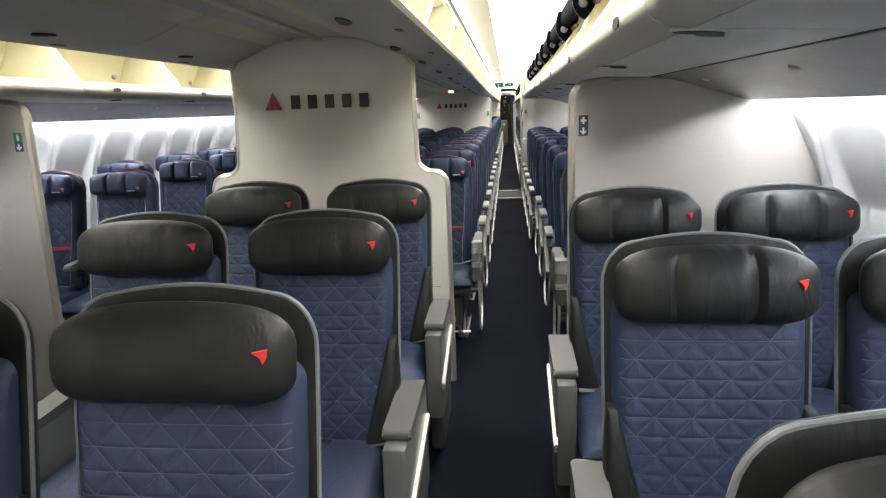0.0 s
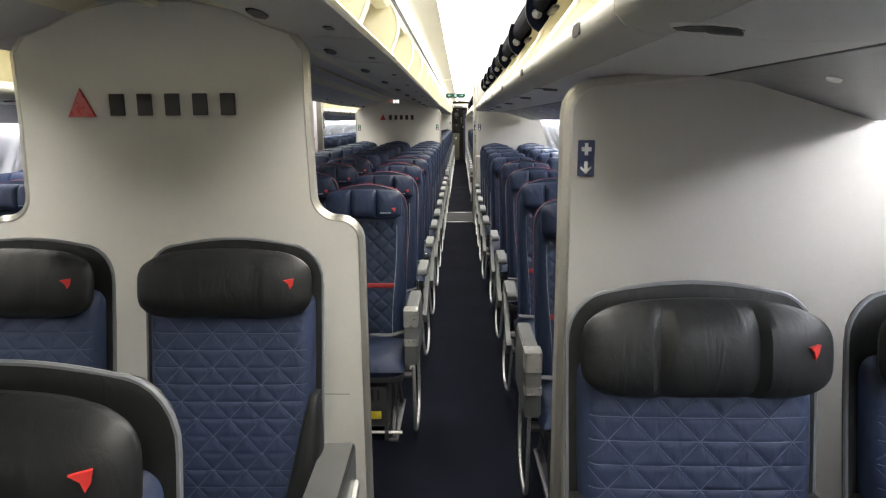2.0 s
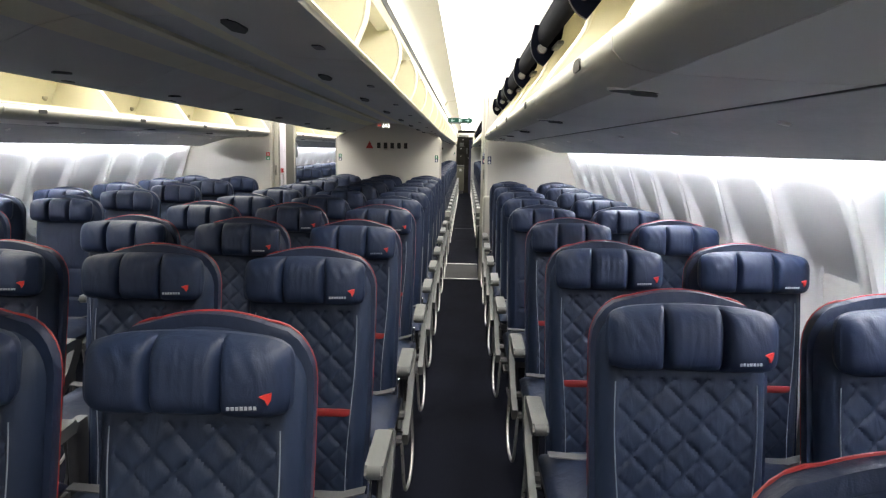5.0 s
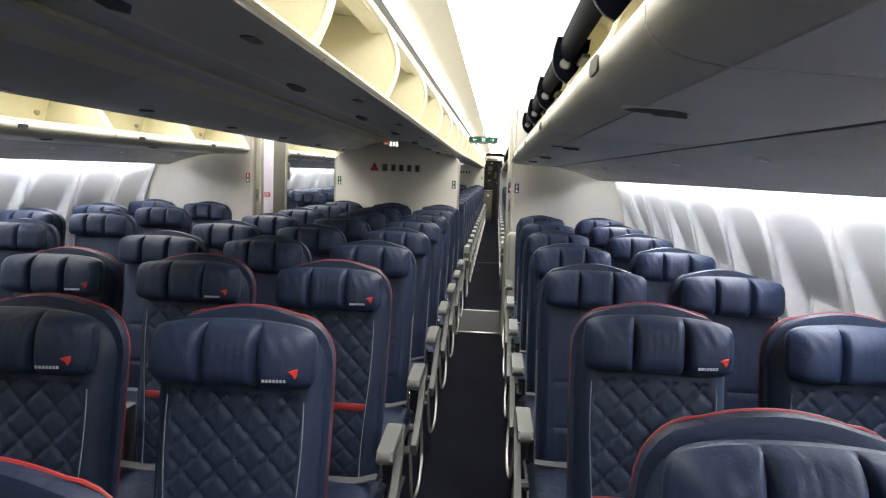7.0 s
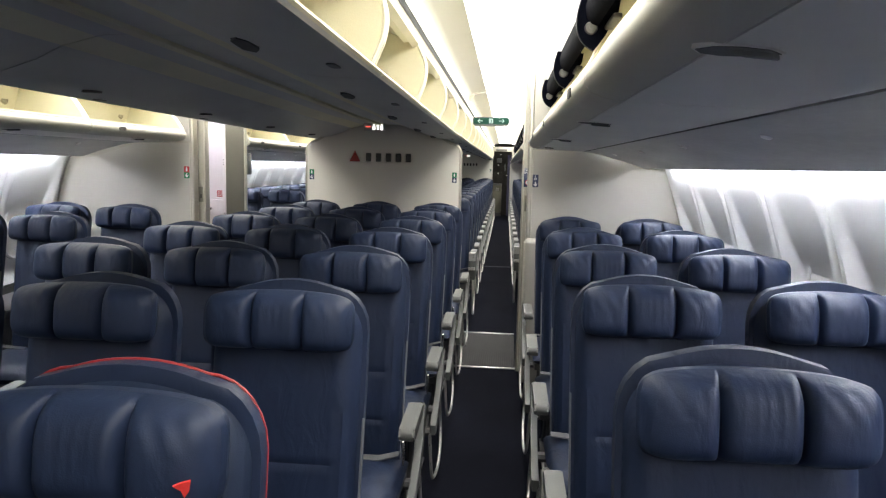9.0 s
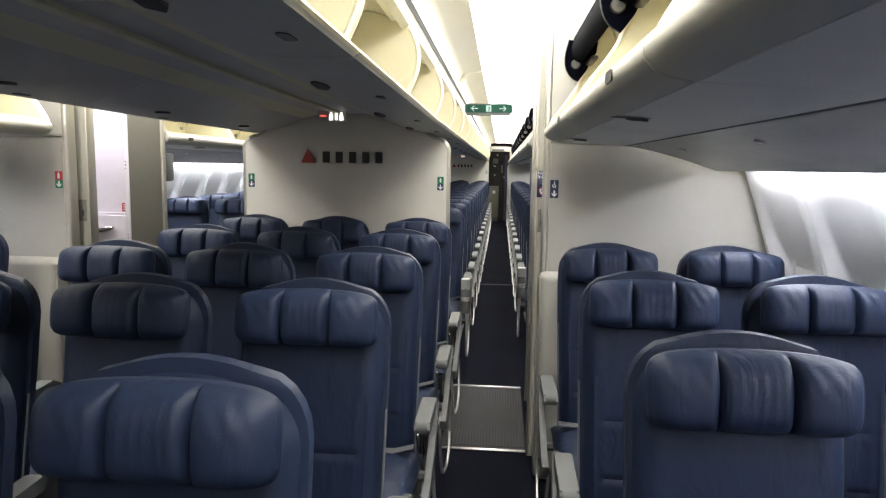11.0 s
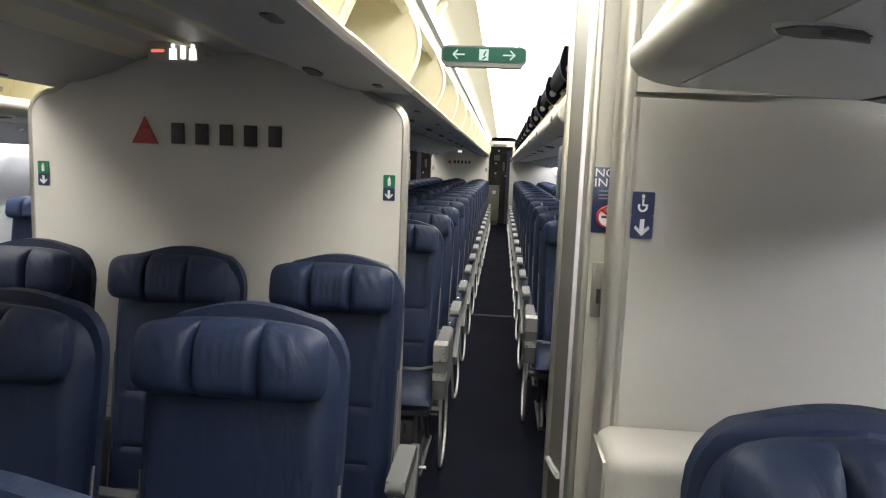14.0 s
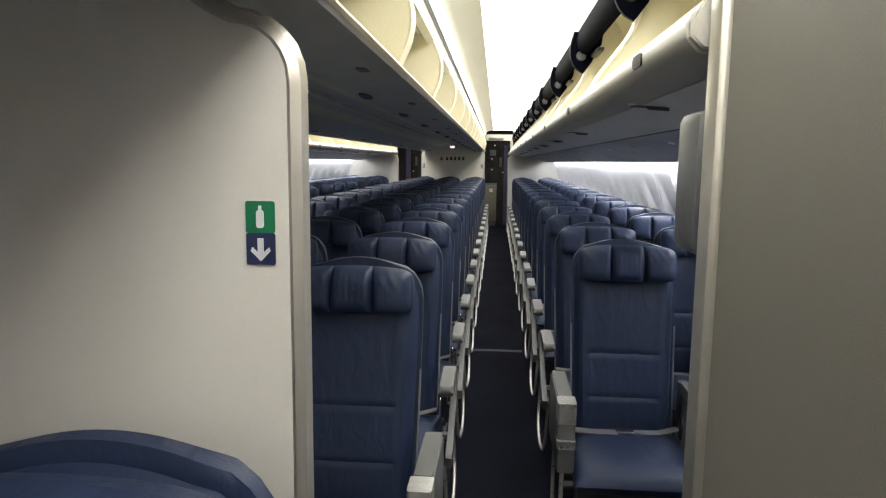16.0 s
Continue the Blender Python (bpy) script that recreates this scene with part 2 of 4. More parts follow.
def pillow(nx, nz, place, front, back=None, ease=0.75):
    """A closed cushion: place(u, v) gives x, z and the lean y; front and back give the depths in front and behind."""
    bm = bmesh.new()
    us, vs = spread(nx, ease), spread(nz, ease)

    def sheet(depth, sign):
        rows = []
        for v in vs:
            row = []
            for u in us:
                x, z, y = place(u, v)
                row.append(bm.verts.new((x, y + sign * depth(u, v), z)))
            rows.append(row)
        return rows
    f = sheet(front, -1)
    b = sheet(back, 1) if back else None
    for rows in ((f, b) if back else (f,)):
        for j in range(nz):
            for i in range(nx):
                bm.faces.new((rows[j][i], rows[j][i + 1], rows[j + 1][i + 1], rows[j + 1][i]))
    if not back:
        return bm
    rim = [(0, i) for i in range(nx)] + [(j, nx) for j in range(nz)] + [(nz, nx - i) for i in range(nx)] + [(nz - j, 0) for j in range(nz)]
    for k in range(len(rim)):
        p, q = rim[k], rim[(k + 1) % len(rim)]
        bm.faces.new((f[p[0]][p[1]], f[q[0]][q[1]], b[q[0]][q[1]], b[p[0]][p[1]]))
    return bm


def edge(u, v, p=4.0):
    """1 in the middle, 0 at the rim of the square."""
    return max(0.0, (1 - abs(u) ** p)) ** 0.5 * max(0.0, (1 - abs(v) ** p)) ** 0.5


def groove(t, w):
    return math.exp(-(t / w) ** 2)


# ---- seats ----
LEAN_BACK = 0.17   # metres that the back leans over a metre of height


def lean(z):
    return (z - 1.16) * LEAN_BACK


def back_shape(hw0, hw1, z0, z1, corner):
    """Place on a seat back: wider at the shoulder, round at the top."""
    def place(u, v):
        t = (v + 1) / 2
        z = z0 + t * (z1 - z0)
        hw = hw0 + (hw1 - hw0) * min(1, t * 1.4)
        d = max(0.0, (z - (z1 - corner)) / corner)
        hw -= (1 - math.sqrt(max(0.0, 1 - d * d))) * corner * 0.9
        arch = (1 - u * u) * 0.018 * max(0.0, t - 0.8) * 5
        return u * hw, z + arch, lean(z)
    return place


def seam(*lines):
    """1 on a seam of the quilting, falling to 0 in the middle of a field."""
    return (1 - min(2 * abs(t - round(t)) for t in lines)) ** 7


def diamonds(x, z, w):
    return seam((x + z) / w, (x - z) / w)


def shell_line(place, back, inset=1.0):
    """The rim of the shell, from one side over the top to the other."""
    us = spread(30, 1.0)
    pts = [place(-1, u) for u in us[:-1]] + [place(u, 1) for u in us] + [place(1, u) for u in us[-2::-1]]
    return [(x * inset, y + back, z) for x, z, y in pts]


def text_bars(widths, height, gap, mat, parent, name, m, label="", thick=0.0015):
    bm = bmesh.new()
    x = 0
    for w in widths:
        box(x, x + w, -thick, 0, 0, height, bm=bm)
        x += w + gap
    return part(name, moved(bm, m), mat, parent, label)


def leg_frame(seat, w):
    for s in (-1, 1):
        bm = tube(smooth_line([(s * w, -0.06, 0.32), (s * w, -0.10, 0.16), (s * w, 0.02, 0.012)], 4), 0.014, 6)
        join(bm, tube(smooth_line([(s * w, -0.36, 0.32), (s * w, -0.34, 0.14), (s * w, -0.40, 0.012)], 4), 0.014, 6))
        box(s * w - 0.022, s * w + 0.022, -0.43, 0.05, 0.0, 0.014, 0.003, bm=bm)
        part("leg", bm, STEEL, seat)
    bm = tube([(-0.255, -0.10, 0.325), (0.255, -0.10, 0.325)], 0.022, 8)
    join(bm, tube([(-0.255, -0.37, 0.325), (0.255, -0.37, 0.325)], 0.022, 8))
    part("beam", bm, STEEL, seat)


def belt(seat, hw):
    bm = ribbon([(-hw + 0.02, 0.47), (-0.10, 0.463), (-0.03, 0.462), (0.0, 0.475)], 0.004, -0.235, -0.19)
    join(bm, ribbon([(hw - 0.02, 0.485), (0.13, 0.464), (0.03, 0.463)], 0.004, -0.215, -0.17))
    strap = part("seat_belt", bm, WEB, seat, "grey webbing lap belt lying on the cushion")
    part("buckle", box(-0.035, 0.03, -0.24, -0.185, 0.466, 0.482, 0.004), CHROME, strap, "metal buckle")
    part("belt_anchor", box(hw - 0.012, hw - 0.002, -0.20, -0.17, 0.44, 0.53, 0.004), CHROME, strap)


def armrest(seat, x, s, kind):
    """kind: plain, aisle (with end frame and guard) or tray (the box arm of a front row)."""
    if kind == "tray":
        body = part("armrest", box(x - 0.032, x + 0.032, -0.46, -0.06, 0.40, 0.655, 0.012), ARM, seat, "grey box armrest that holds a folding table")
        part("lid", prism(rounded(x - 0.026, x + 0.026, -0.37, -0.07, 0.01), "z", 0.655, 0.664), ARMTOP, body, "dark padded lid")
        part("silver_cap", prism(rounded(x - 0.033, x + 0.033, -0.468, -0.38, 0.01), "z", 0.59, 0.667), SILVER, body, "bright silver cap")
        part("silver_foot", prism(rounded(x - 0.033, x + 0.033, -0.475, -0.40, 0.01), "z", 0.50, 0.53), SILVER, body)
        part("guard", tube(smooth_line([(x + s * 0.01, -0.12, 0.40), (x + s * 0.015, -0.14, 0.16), (x + s * 0.015, -0.22, 0.05), (x + s * 0.015, -0.40, 0.05), (x + s * 0.015, -0.45, 0.16), (x + s * 0.01, -0.44, 0.42)], 5), 0.008, 6), SILVER, body)
        return
    pad = prism(rounded(-0.36, -0.10, -0.021, 0.021, 0.02), "x", -0.027, 0.027, 0.007)
    pad = moved(pad, pose(x, 0.0, 0.635, 3))
    arm = part("armrest", pad, ARM, seat, "grey plastic armrest")
    if kind == "plain":
        part("support", prism(rounded(x - 0.018, x + 0.018, -0.11, -0.03, 0.01), "z", 0.34, 0.63), STEEL, arm)
        return
    line = smooth_line([(0, -0.07, 0.635), (0, -0.10, 0.58), (0, -0.17, 0.49), (0, -0.30, 0.41), (0, -0.41, 0.37)], 5)
    off = []
    for i, p in enumerate(line):
        d = (line[min(i + 1, len(line) - 1)] - line[max(i - 1, 0)]).normalized()
        off.append(p + Vector((0, d.z, -d.y)) * -0.055)
    outline = [(p.y, p.z) for p in line] + [(p.y, p.z) for p in off[::-1]]
    part("end_frame", moved(prism(outline, "x", -0.013, 0.013, 0.005), pose(x + s * 0.016, 0, 0)), ARM, arm, "curved grey end frame")
    part("guard", tube(smooth_line([(x + s * 0.012, -0.10, 0.42), (x + s * 0.025, -0.12, 0.20), (x + s * 0.025, -0.20, 0.105), (x + s * 0.02, -0.34, 0.10), (x + s * 0.012, -0.385, 0.14), (x + s * 0.0, -0.385, 0.33)], 5), 0.007, 6), SILVER, arm, "thin metal guard rail")


def economy_seat(label, group, comfort, sides, at):
    """sides: kinds of the armrests at the lower and the higher x, or None."""
    seat = thing("airliner_seat", label, "airliner seat", group, at)
    lower = 0.40
    place = back_shape(0.185, 0.197, lower, 1.165, 0.10)

    def front(u, v):
        x, z, _ = place(u, v)
        d = 0.052 * edge(u, v, 5)
        bolster = 0.016 * groove(abs(u) - 0.86, 0.16)
        cut = 0.0
        if comfort:
            if abs(u) < 0.78 and not 0.685 < z < 0.725 and z < 1.02:
                cut = 0.0085 * diamonds(x, z, 0.080)
        else:
            cut = 0.008 * (groove(z - 0.76, 0.006) + groove(z - 0.585, 0.006)) * (abs(u) < 0.78) + 0.007 * groove(abs(u) - 0.78, 0.02) * (z < 0.9)
        return max(0.0, d + bolster * edge(u, v) - cut * edge(u, v))
    nx, nz = (84, 140) if comfort else (30, 70)
    cushion = part("backrest", pillow(nx, nz, place, front, ease=0.3), QUILT if comfort else NAVY, seat,
                   "navy leather backrest quilted in diamonds" if comfort else "")
    shell_place = back_shape(0.198, 0.209, 0.36, 1.188, 0.11)
    part("shell", pillow(16, 24, shell_place, lambda u, v: -0.004, lambda u, v: 0.032 + 0.03 * edge(u, v, 4)), NAVY, seat)
    if comfort:
        part("piping", tube(shell_line(shell_place, 0.033, 0.992)[14:-14], 0.0030, 6), RED, seat, "red piping round the upper edge")
        part("band", pillow(10, 4, lambda u, v: (u * 0.148, 0.705 + v * 0.0125, lean(0.705) - 0.054), lambda u, v: 0.005 * edge(u, v), lambda u, v: 0.012), RED, cushion, "red leather band")
        for s in (-1, 1):
            pts = [(s * (0.150 + 0.012 * math.sin((z - 0.72) * 7)), lean(z) - 0.0555, z) for z in [0.44 + 0.03 * k for k in range(20)]]
            part("stitching", tube(pts, 0.0015, 5), THREAD, cushion, "pale stitching")

    else:
        rim = shell_line(shell_place, 0.004)
        for pts in (rim[2:18], rim[-18:-2]):
            part("piping", tube(pts, 0.0035, 5), PIPING, seat, "thin grey piping on the side")

    def head(u, v):
        z = 1.115 + v * 0.068
        bulge = 0.0 if v < 0 else 0.014 * (1 - u * u)
        z = 1.115 + v * 0.068 * (1 - 0.12 * abs(u) ** 8)
        return u * 0.192 * (1 - 0.07 * abs(v) ** 5), z + bulge * 0.6, lean(z) - 0.066 - 0.018 * u * u

    def head_front(u, v):
        w = 3 * u - 2 * round(1.5 * u) if abs(u) < 1 else math.copysign(1, u)
        pad = 0.25 + 0.75 * max(0.0, 1 - abs(w) ** 8) ** 0.5
        pad += 0.018 * (math.sin(u * 62) + 0.7 * math.sin(u * 97 + 1.3)) * edge(0, v) * (abs(u) < 0.3) * (0.45 + 0.55 * v)
        pad += 0.045 * math.sin(u * 34 + v * 7) * max(0.0, v) * edge(0, v) * (abs(u) > 0.42)
        return 0.066 * edge(u, v, 3.4) * (pad if abs(u) < 0.97 else 1) * (1 + 0.12 * u * u)
    hr = part("headrest", pillow(84, 22, head, head_front, lambda u, v: 0.05 * edge(u, v, 6), 0.35), NAVY, seat, "three-panel navy leather headrest")
    if comfort:
        spot = pose(0.088, lean(1.075) - 0.139, 1.077, 0, 0, 8)
        text_bars([0.0052] * 7, 0.0062, 0.0024, WORDPRINT, hr, "print", spot, "small white print")
        part("emblem", moved(prism([(-0.011, 0.006), (-0.002, 0.009), (0.011, 0.011), (0.009, -0.002), (0.003, -0.011), (-0.001, -0.001)], "y", -0.002, 0.003), pose(0.154, lean(1.095) - 0.133, 1.095, 0, 0, 22)), REDPRINT, hr, "red emblem")

    bm = pillow(16, 16, lambda u, v: (u * 0.226, v * 0.235, 0), lambda u, v: 0.065 * edge(u, v, 4) - 0.006 * groove(abs(u) - 0.8, 0.05) * edge(u, v), lambda u, v: 0.05 * edge(u, v, 6))
    part("cushion", moved(bm, pose(0, -0.315, 0.40, -90)), NAVY, seat, "navy leather seat cushion")
    part("seat_pan", box(-0.215, 0.215, -0.50, -0.06, 0.325, 0.37, 0.01), STEEL, seat)
    for kind, s in zip(sides, (-1, 1)):
        if kind:
            armrest(seat, s * 0.254, s, kind)
    belt(seat, 0.225)
    leg_frame(seat, 0.16)
    return seat


def triangles(x, z):
    """The quilting of the first-class backs: level lines crossed by zigzags."""
    h, w = 0.046, 0.088
    a, b, c = z / h, x / w + z / (2 * h), x / w - z / (2 * h)
    return seam(a, b, c)


def seam_highlights(seat, place, front):
    """The stitched lines of the quilting, laid on the back, pale for the light they catch."""
    bm = bmesh.new()
    h, w, top, low = 0.046, 0.088, 1.0, 0.46

    def spot(x, z):
        v = 2 * (z - 0.40) / (1.07 - 0.40) - 1
        u = x / place(1, v)[0]
        if abs(u) > 0.93:
            return None
        return Vector((x, place(u, v)[2] - front(u, v) - 0.0010, z))

    def run(pts):
        pts = [p for p in pts if p is not None]
        if len(pts) > 3:
            join(bm, tube(pts, 0.0014, 4))
    for k in range(math.ceil(low / h), int(top / h) + 1):
        run([spot(-0.23 + 0.01 * i, k * h) for i in range(47)])
    for s in (-1, 1):
        for k in range(-10, 18):
            pts = []
            for i in range(61):
                z = low + (top - low) * i / 60
                x = s * (k * w - z / (2 * h) * w + 4 * w)
                pts.append(spot(x, z) if abs(x) < 0.225 else None)
            run(pts)
    part("stitching", bm, SEAMGLINT, seat, "quilting seams with their highlights drawn as pale blue lines")


def first_seat(label, group, segments, sides, at):
    seat = thing("first_class_seat", label, "airliner seat", group, at)
    place = back_shape(0.215, 0.228, 0.40, 1.07, 0.04)

    def front(u, v):
        x, z, _ = place(u, v)
        d = 0.055 * edge(u, v, 6)
        cut = 0.0045 * triangles(x, z) if abs(u) < 0.94 and z < 1.0 else 0.0
        return max(0.0, d + (0.012 * groove(abs(u) - 0.9, 0.1) - cut) * edge(u, v))
    part("backrest", pillow(84, 150, place, front, ease=0.3), QUILT_F, seat, "blue leather backrest quilted in triangles")
    seam_highlights(seat, place, front)
    for s in (-1, 1):
        bm = pillow(8, 20, lambda u, v: (s * (0.210 + 0.02 * v + u * (0.042 - 0.030 * v)), 0.60 + v * 0.20, lean(0.60 + v * 0.20) - 0.045), lambda u, v: (0.045 - 0.02 * max(0, v)) * edge(u, v, 4), lambda u, v: 0.04)
        part("side_bolster", bm, BLACK, seat, "dark grey side wing")
    shell_place = back_shape(0.240, 0.246, 0.36, 1.192, 0.10)
    part("shell", pillow(18, 24, shell_place, lambda u, v: -0.004, lambda u, v: 0.02 + 0.055 * edge(u, v, 4)), BLACK, seat, "black seat shell")
    part("piping", tube(shell_line(shell_place, 0.008), 0.005, 7), PIPING, seat, "grey rim of the shell")

    def head(u, v):
        z = 1.088 + v * 0.086
        z = 1.098 + v * 0.086 * (1 - 0.20 * abs(u) ** 6)
        return u * 0.234 * (1 - 0.13 * abs(v) ** 4), z + 0.012 * (1 - u * u) * max(0.0, v), lean(z) - 0.058 - 0.020 * u * u

    def head_front(u, v):
        cuts = (0.024 if segments else 0.007) * (groove(u - 0.36, 0.04) + groove(u + 0.36, 0.04))
        return max(0.0, 0.060 * edge(u, v, 2.6) - cuts * edge(u, v, 6))
    hr = part("headrest", pillow(36, 16, head, head_front, lambda u, v: 0.04 * edge(u, v, 6)), BLACK, seat, "black leather headrest")
    part("emblem", moved(prism([(-0.014, 0.010), (0.013, 0.012), (0.010, -0.003), (0.002, -0.015), (-0.002, -0.001)], "y", -0.002, 0.004), pose(0.182, lean(1.11) - 0.117, 1.115, 0, 0, 26)), REDPRINT, hr, "red emblem")
    bm = pillow(16, 16, lambda u, v: (u * 0.245, v * 0.26, 0), lambda u, v: 0.07 * edge(u, v, 4), lambda u, v: 0.06 * edge(u, v, 6))
    part("cushion", moved(bm, pose(0, -0.35, 0.41, -90)), QUILT_F, seat, "blue leather seat cushion")
    part("seat_pan", box(-0.24, 0.24, -0.58, -0.03, 0.30, 0.37, 0.015), SHELL, seat)
    for kind, s in zip(sides, (-1, 1)):
        if not kind:
            continue
        x = s * 0.285
        con = part("console", box(x - 0.035, x + 0.035, -0.47, 0.02, 0.22, 0.60, 0.012), ARM, seat, "light grey armrest console")
        pad = moved(prism(rounded(-0.40, -0.04, -0.016, 0.016, 0.015), "x", -0.042, 0.042, 0.006), pose(x, -0.02, 0.628, 2))
        part("pad", pad, ARMTOP, con, "dark grey armrest pad")
        if kind == "aisle":
            part("rail", moved(prism([(-0.50, 0.365), (-0.50, 0.40), (-0.02, 0.50), (-0.02, 0.465)], "x", -0.006, 0.008, 0.003), pose(x + s * 0.04, 0, 0)), SILVER, con, "silver side rail")
            part("skirt", box(x - 0.025, x + 0.03, -0.42, 0.0, 0.05, 0.22, 0.01), STEEL, con)
        else:
            part("side_tray", box(x - 0.03, x + 0.03, -0.56, -0.47, 0.30, 0.50, 0.01), SHELL, con)
    belt(seat, 0.24)
    leg_frame(seat, 0.17)
    return seat


def lay(template, places):
    for x, y, turn in places:
        copy_thing(template, pose(x, y, 0, 0, 0, turn))


def tint(i):
    return ((i * 37) % 11 - 5) * 0.12


CENTRE_X = (-0.470, -0.985, -1.500)
RIGHT_X, RIGHT_COMFORT_X, RIGHT_AFT_X = (0.500, 1.005), (0.540, 1.050), (0.490, 0.995)
COMFORT_C, MAIN_C = (4.76, 5.645, 6.53, 7.40), (8.17, 8.95, 9.73, 10.51, 11.28, 12.05)
COMFORT_R, MAIN_R = (4.20, 5.09, 5.98, 6.83), (7.66, 8.46, 9.26, 10.06, 10.86)
AFT_C = tuple(13.48 + 0.785 * k for k in range(16))
AFT_R = tuple(14.16 + 0.785 * k for k in range(15))

C_LABEL = "navy quilted leather airliner seat with red piping and band"
M_LABEL = "plain navy leather airliner seat with three-panel headrest"
kinds = {}


def seat_at(kind, sides, x, y, group):
    """Builds the first seat of a sort, then copies it."""
    key = (kind, sides)
    at = pose(x, y, 0, 0, 0, tint(len(scene.objects)))
    if key in kinds:
        ob = copy_thing(kinds[key], at)
        tagged(ob, group=group)
        return ob
    kinds[key] = economy_seat(C_LABEL if kind == "comfort" else M_LABEL, group, kind == "comfort", sides, at)
    return kinds[key]


def block(kind, rows, group_c, xs, edges, first_tray):
    for r, y in enumerate(rows):
        outer = "tray" if r == 0 and first_tray else "aisle"
        for i, x in enumerate(xs):
            lo, hi = edges[i]
            seat_at(kind, (outer if lo == "aisle" else lo, outer if hi == "aisle" else hi), x, y, group_c)


CENTRE_E = ((None, "aisle"), ("plain", "plain"), ("aisle", None))
RIGHT_E = (("aisle", "plain"), (None, "plain"))
LEFT_E = (("plain", "aisle"), ("plain", None))
for rows_c, rows_r, kind, g, tray in ((COMFORT_C, COMFORT_R, "comfort", "extra-legroom seats", True),
                                      (MAIN_C, MAIN_R, "main", "main cabin seats", False),
                                      (AFT_C, AFT_R, "main", "rear cabin seats", True)):
    block(kind, rows_c, g, CENTRE_X, CENTRE_E, tray)
    xs = RIGHT_COMFORT_X if kind == "comfort" else RIGHT_AFT_X if tray else RIGHT_X
    block(kind, rows_r, g, xs, RIGHT_E, tray)
    block(kind, rows_r, g, [mx(x) for x in xs], LEFT_E, tray)

F_LABEL = "wide blue quilted first-class seat with black leather headrest"
FIRST_C, FIRST_R = (1.19, 2.16, 3.13), (0.67, 1.65, 2.62)
first = {}
for xs, rows, edges, seg in (((-0.615, -1.205), FIRST_C, (("plain", "aisle"), ("aisle", None)), False),
                             ((0.475, 1.03), FIRST_R, (("aisle", "plain"), (None, None)), True),
                             ((mx(0.475), mx(1.03)), FIRST_R, (("plain", "aisle"), (None, None)), True)):
    for y in rows:
        for x, e in zip(xs, edges):
            if (e, seg) in first:
                copy_thing(first[(e, seg)], pose(x, y, 0, 0, 0, tint(int(y * 100))))
            else:
                first[(e, seg)] = first_seat(F_LABEL, "first-class seats", seg, e, pose(x, y, 0))

# ---- floor ----
tagged(finish("floor", box(mx(1.6), 1.6, Y0 - 0.1, Y1 + 3, -0.08, 0), CARPET, smooth=False), "dark navy cabin carpet", "floor", kind="structure")
for x0, x1, name in ((-0.262, 0.205, "floor_plate"), (mx(0.205), mx(-0.262), "floor_plate")):
    plate = thing(name, "ribbed grey metal plate set in the aisle floor", "floor plate", "aisle floor plates")
    part("sheet", box(x0, x1, 11.42, 12.50, 0.0, 0.006, 0.002), PLATE, plate)
    bm = bmesh.new()
    for k in range(26):
        xx = x0 + 0.02 + k * (x1 - x0 - 0.04) / 25
        box(xx - 0.004, xx + 0.004, 11.47, 12.45, 0.006, 0.0085, bm=bm)
    part("ribs", bm, PLATE, plate)
    for y in (11.42, 12.48):
        part("threshold", box(x0, x1, y - 0.012, y + 0.012, 0.004, 0.012, 0.003), SILVER, plate, "bright threshold strip")

# ---- hull, closing walls ----


def hull(z):
    """Half the cabin's width at a height."""
    return 2.36 - 0.21 * max(0.0, (z - 0.6) / 0.9) ** 1.6 - 0.02 * max(0, 0.6 - z)


def sidewall_line(z0, z1, n=14):
    return [(hull(z0 + (z1 - z0) * k / n), z0 + (z1 - z0) * k / n) for k in range(n + 1)]


PANEL = 0.5588
ARCH_TOP, ARCH_LOW, ARCH_HW = 1.480, 0.62, 0.228


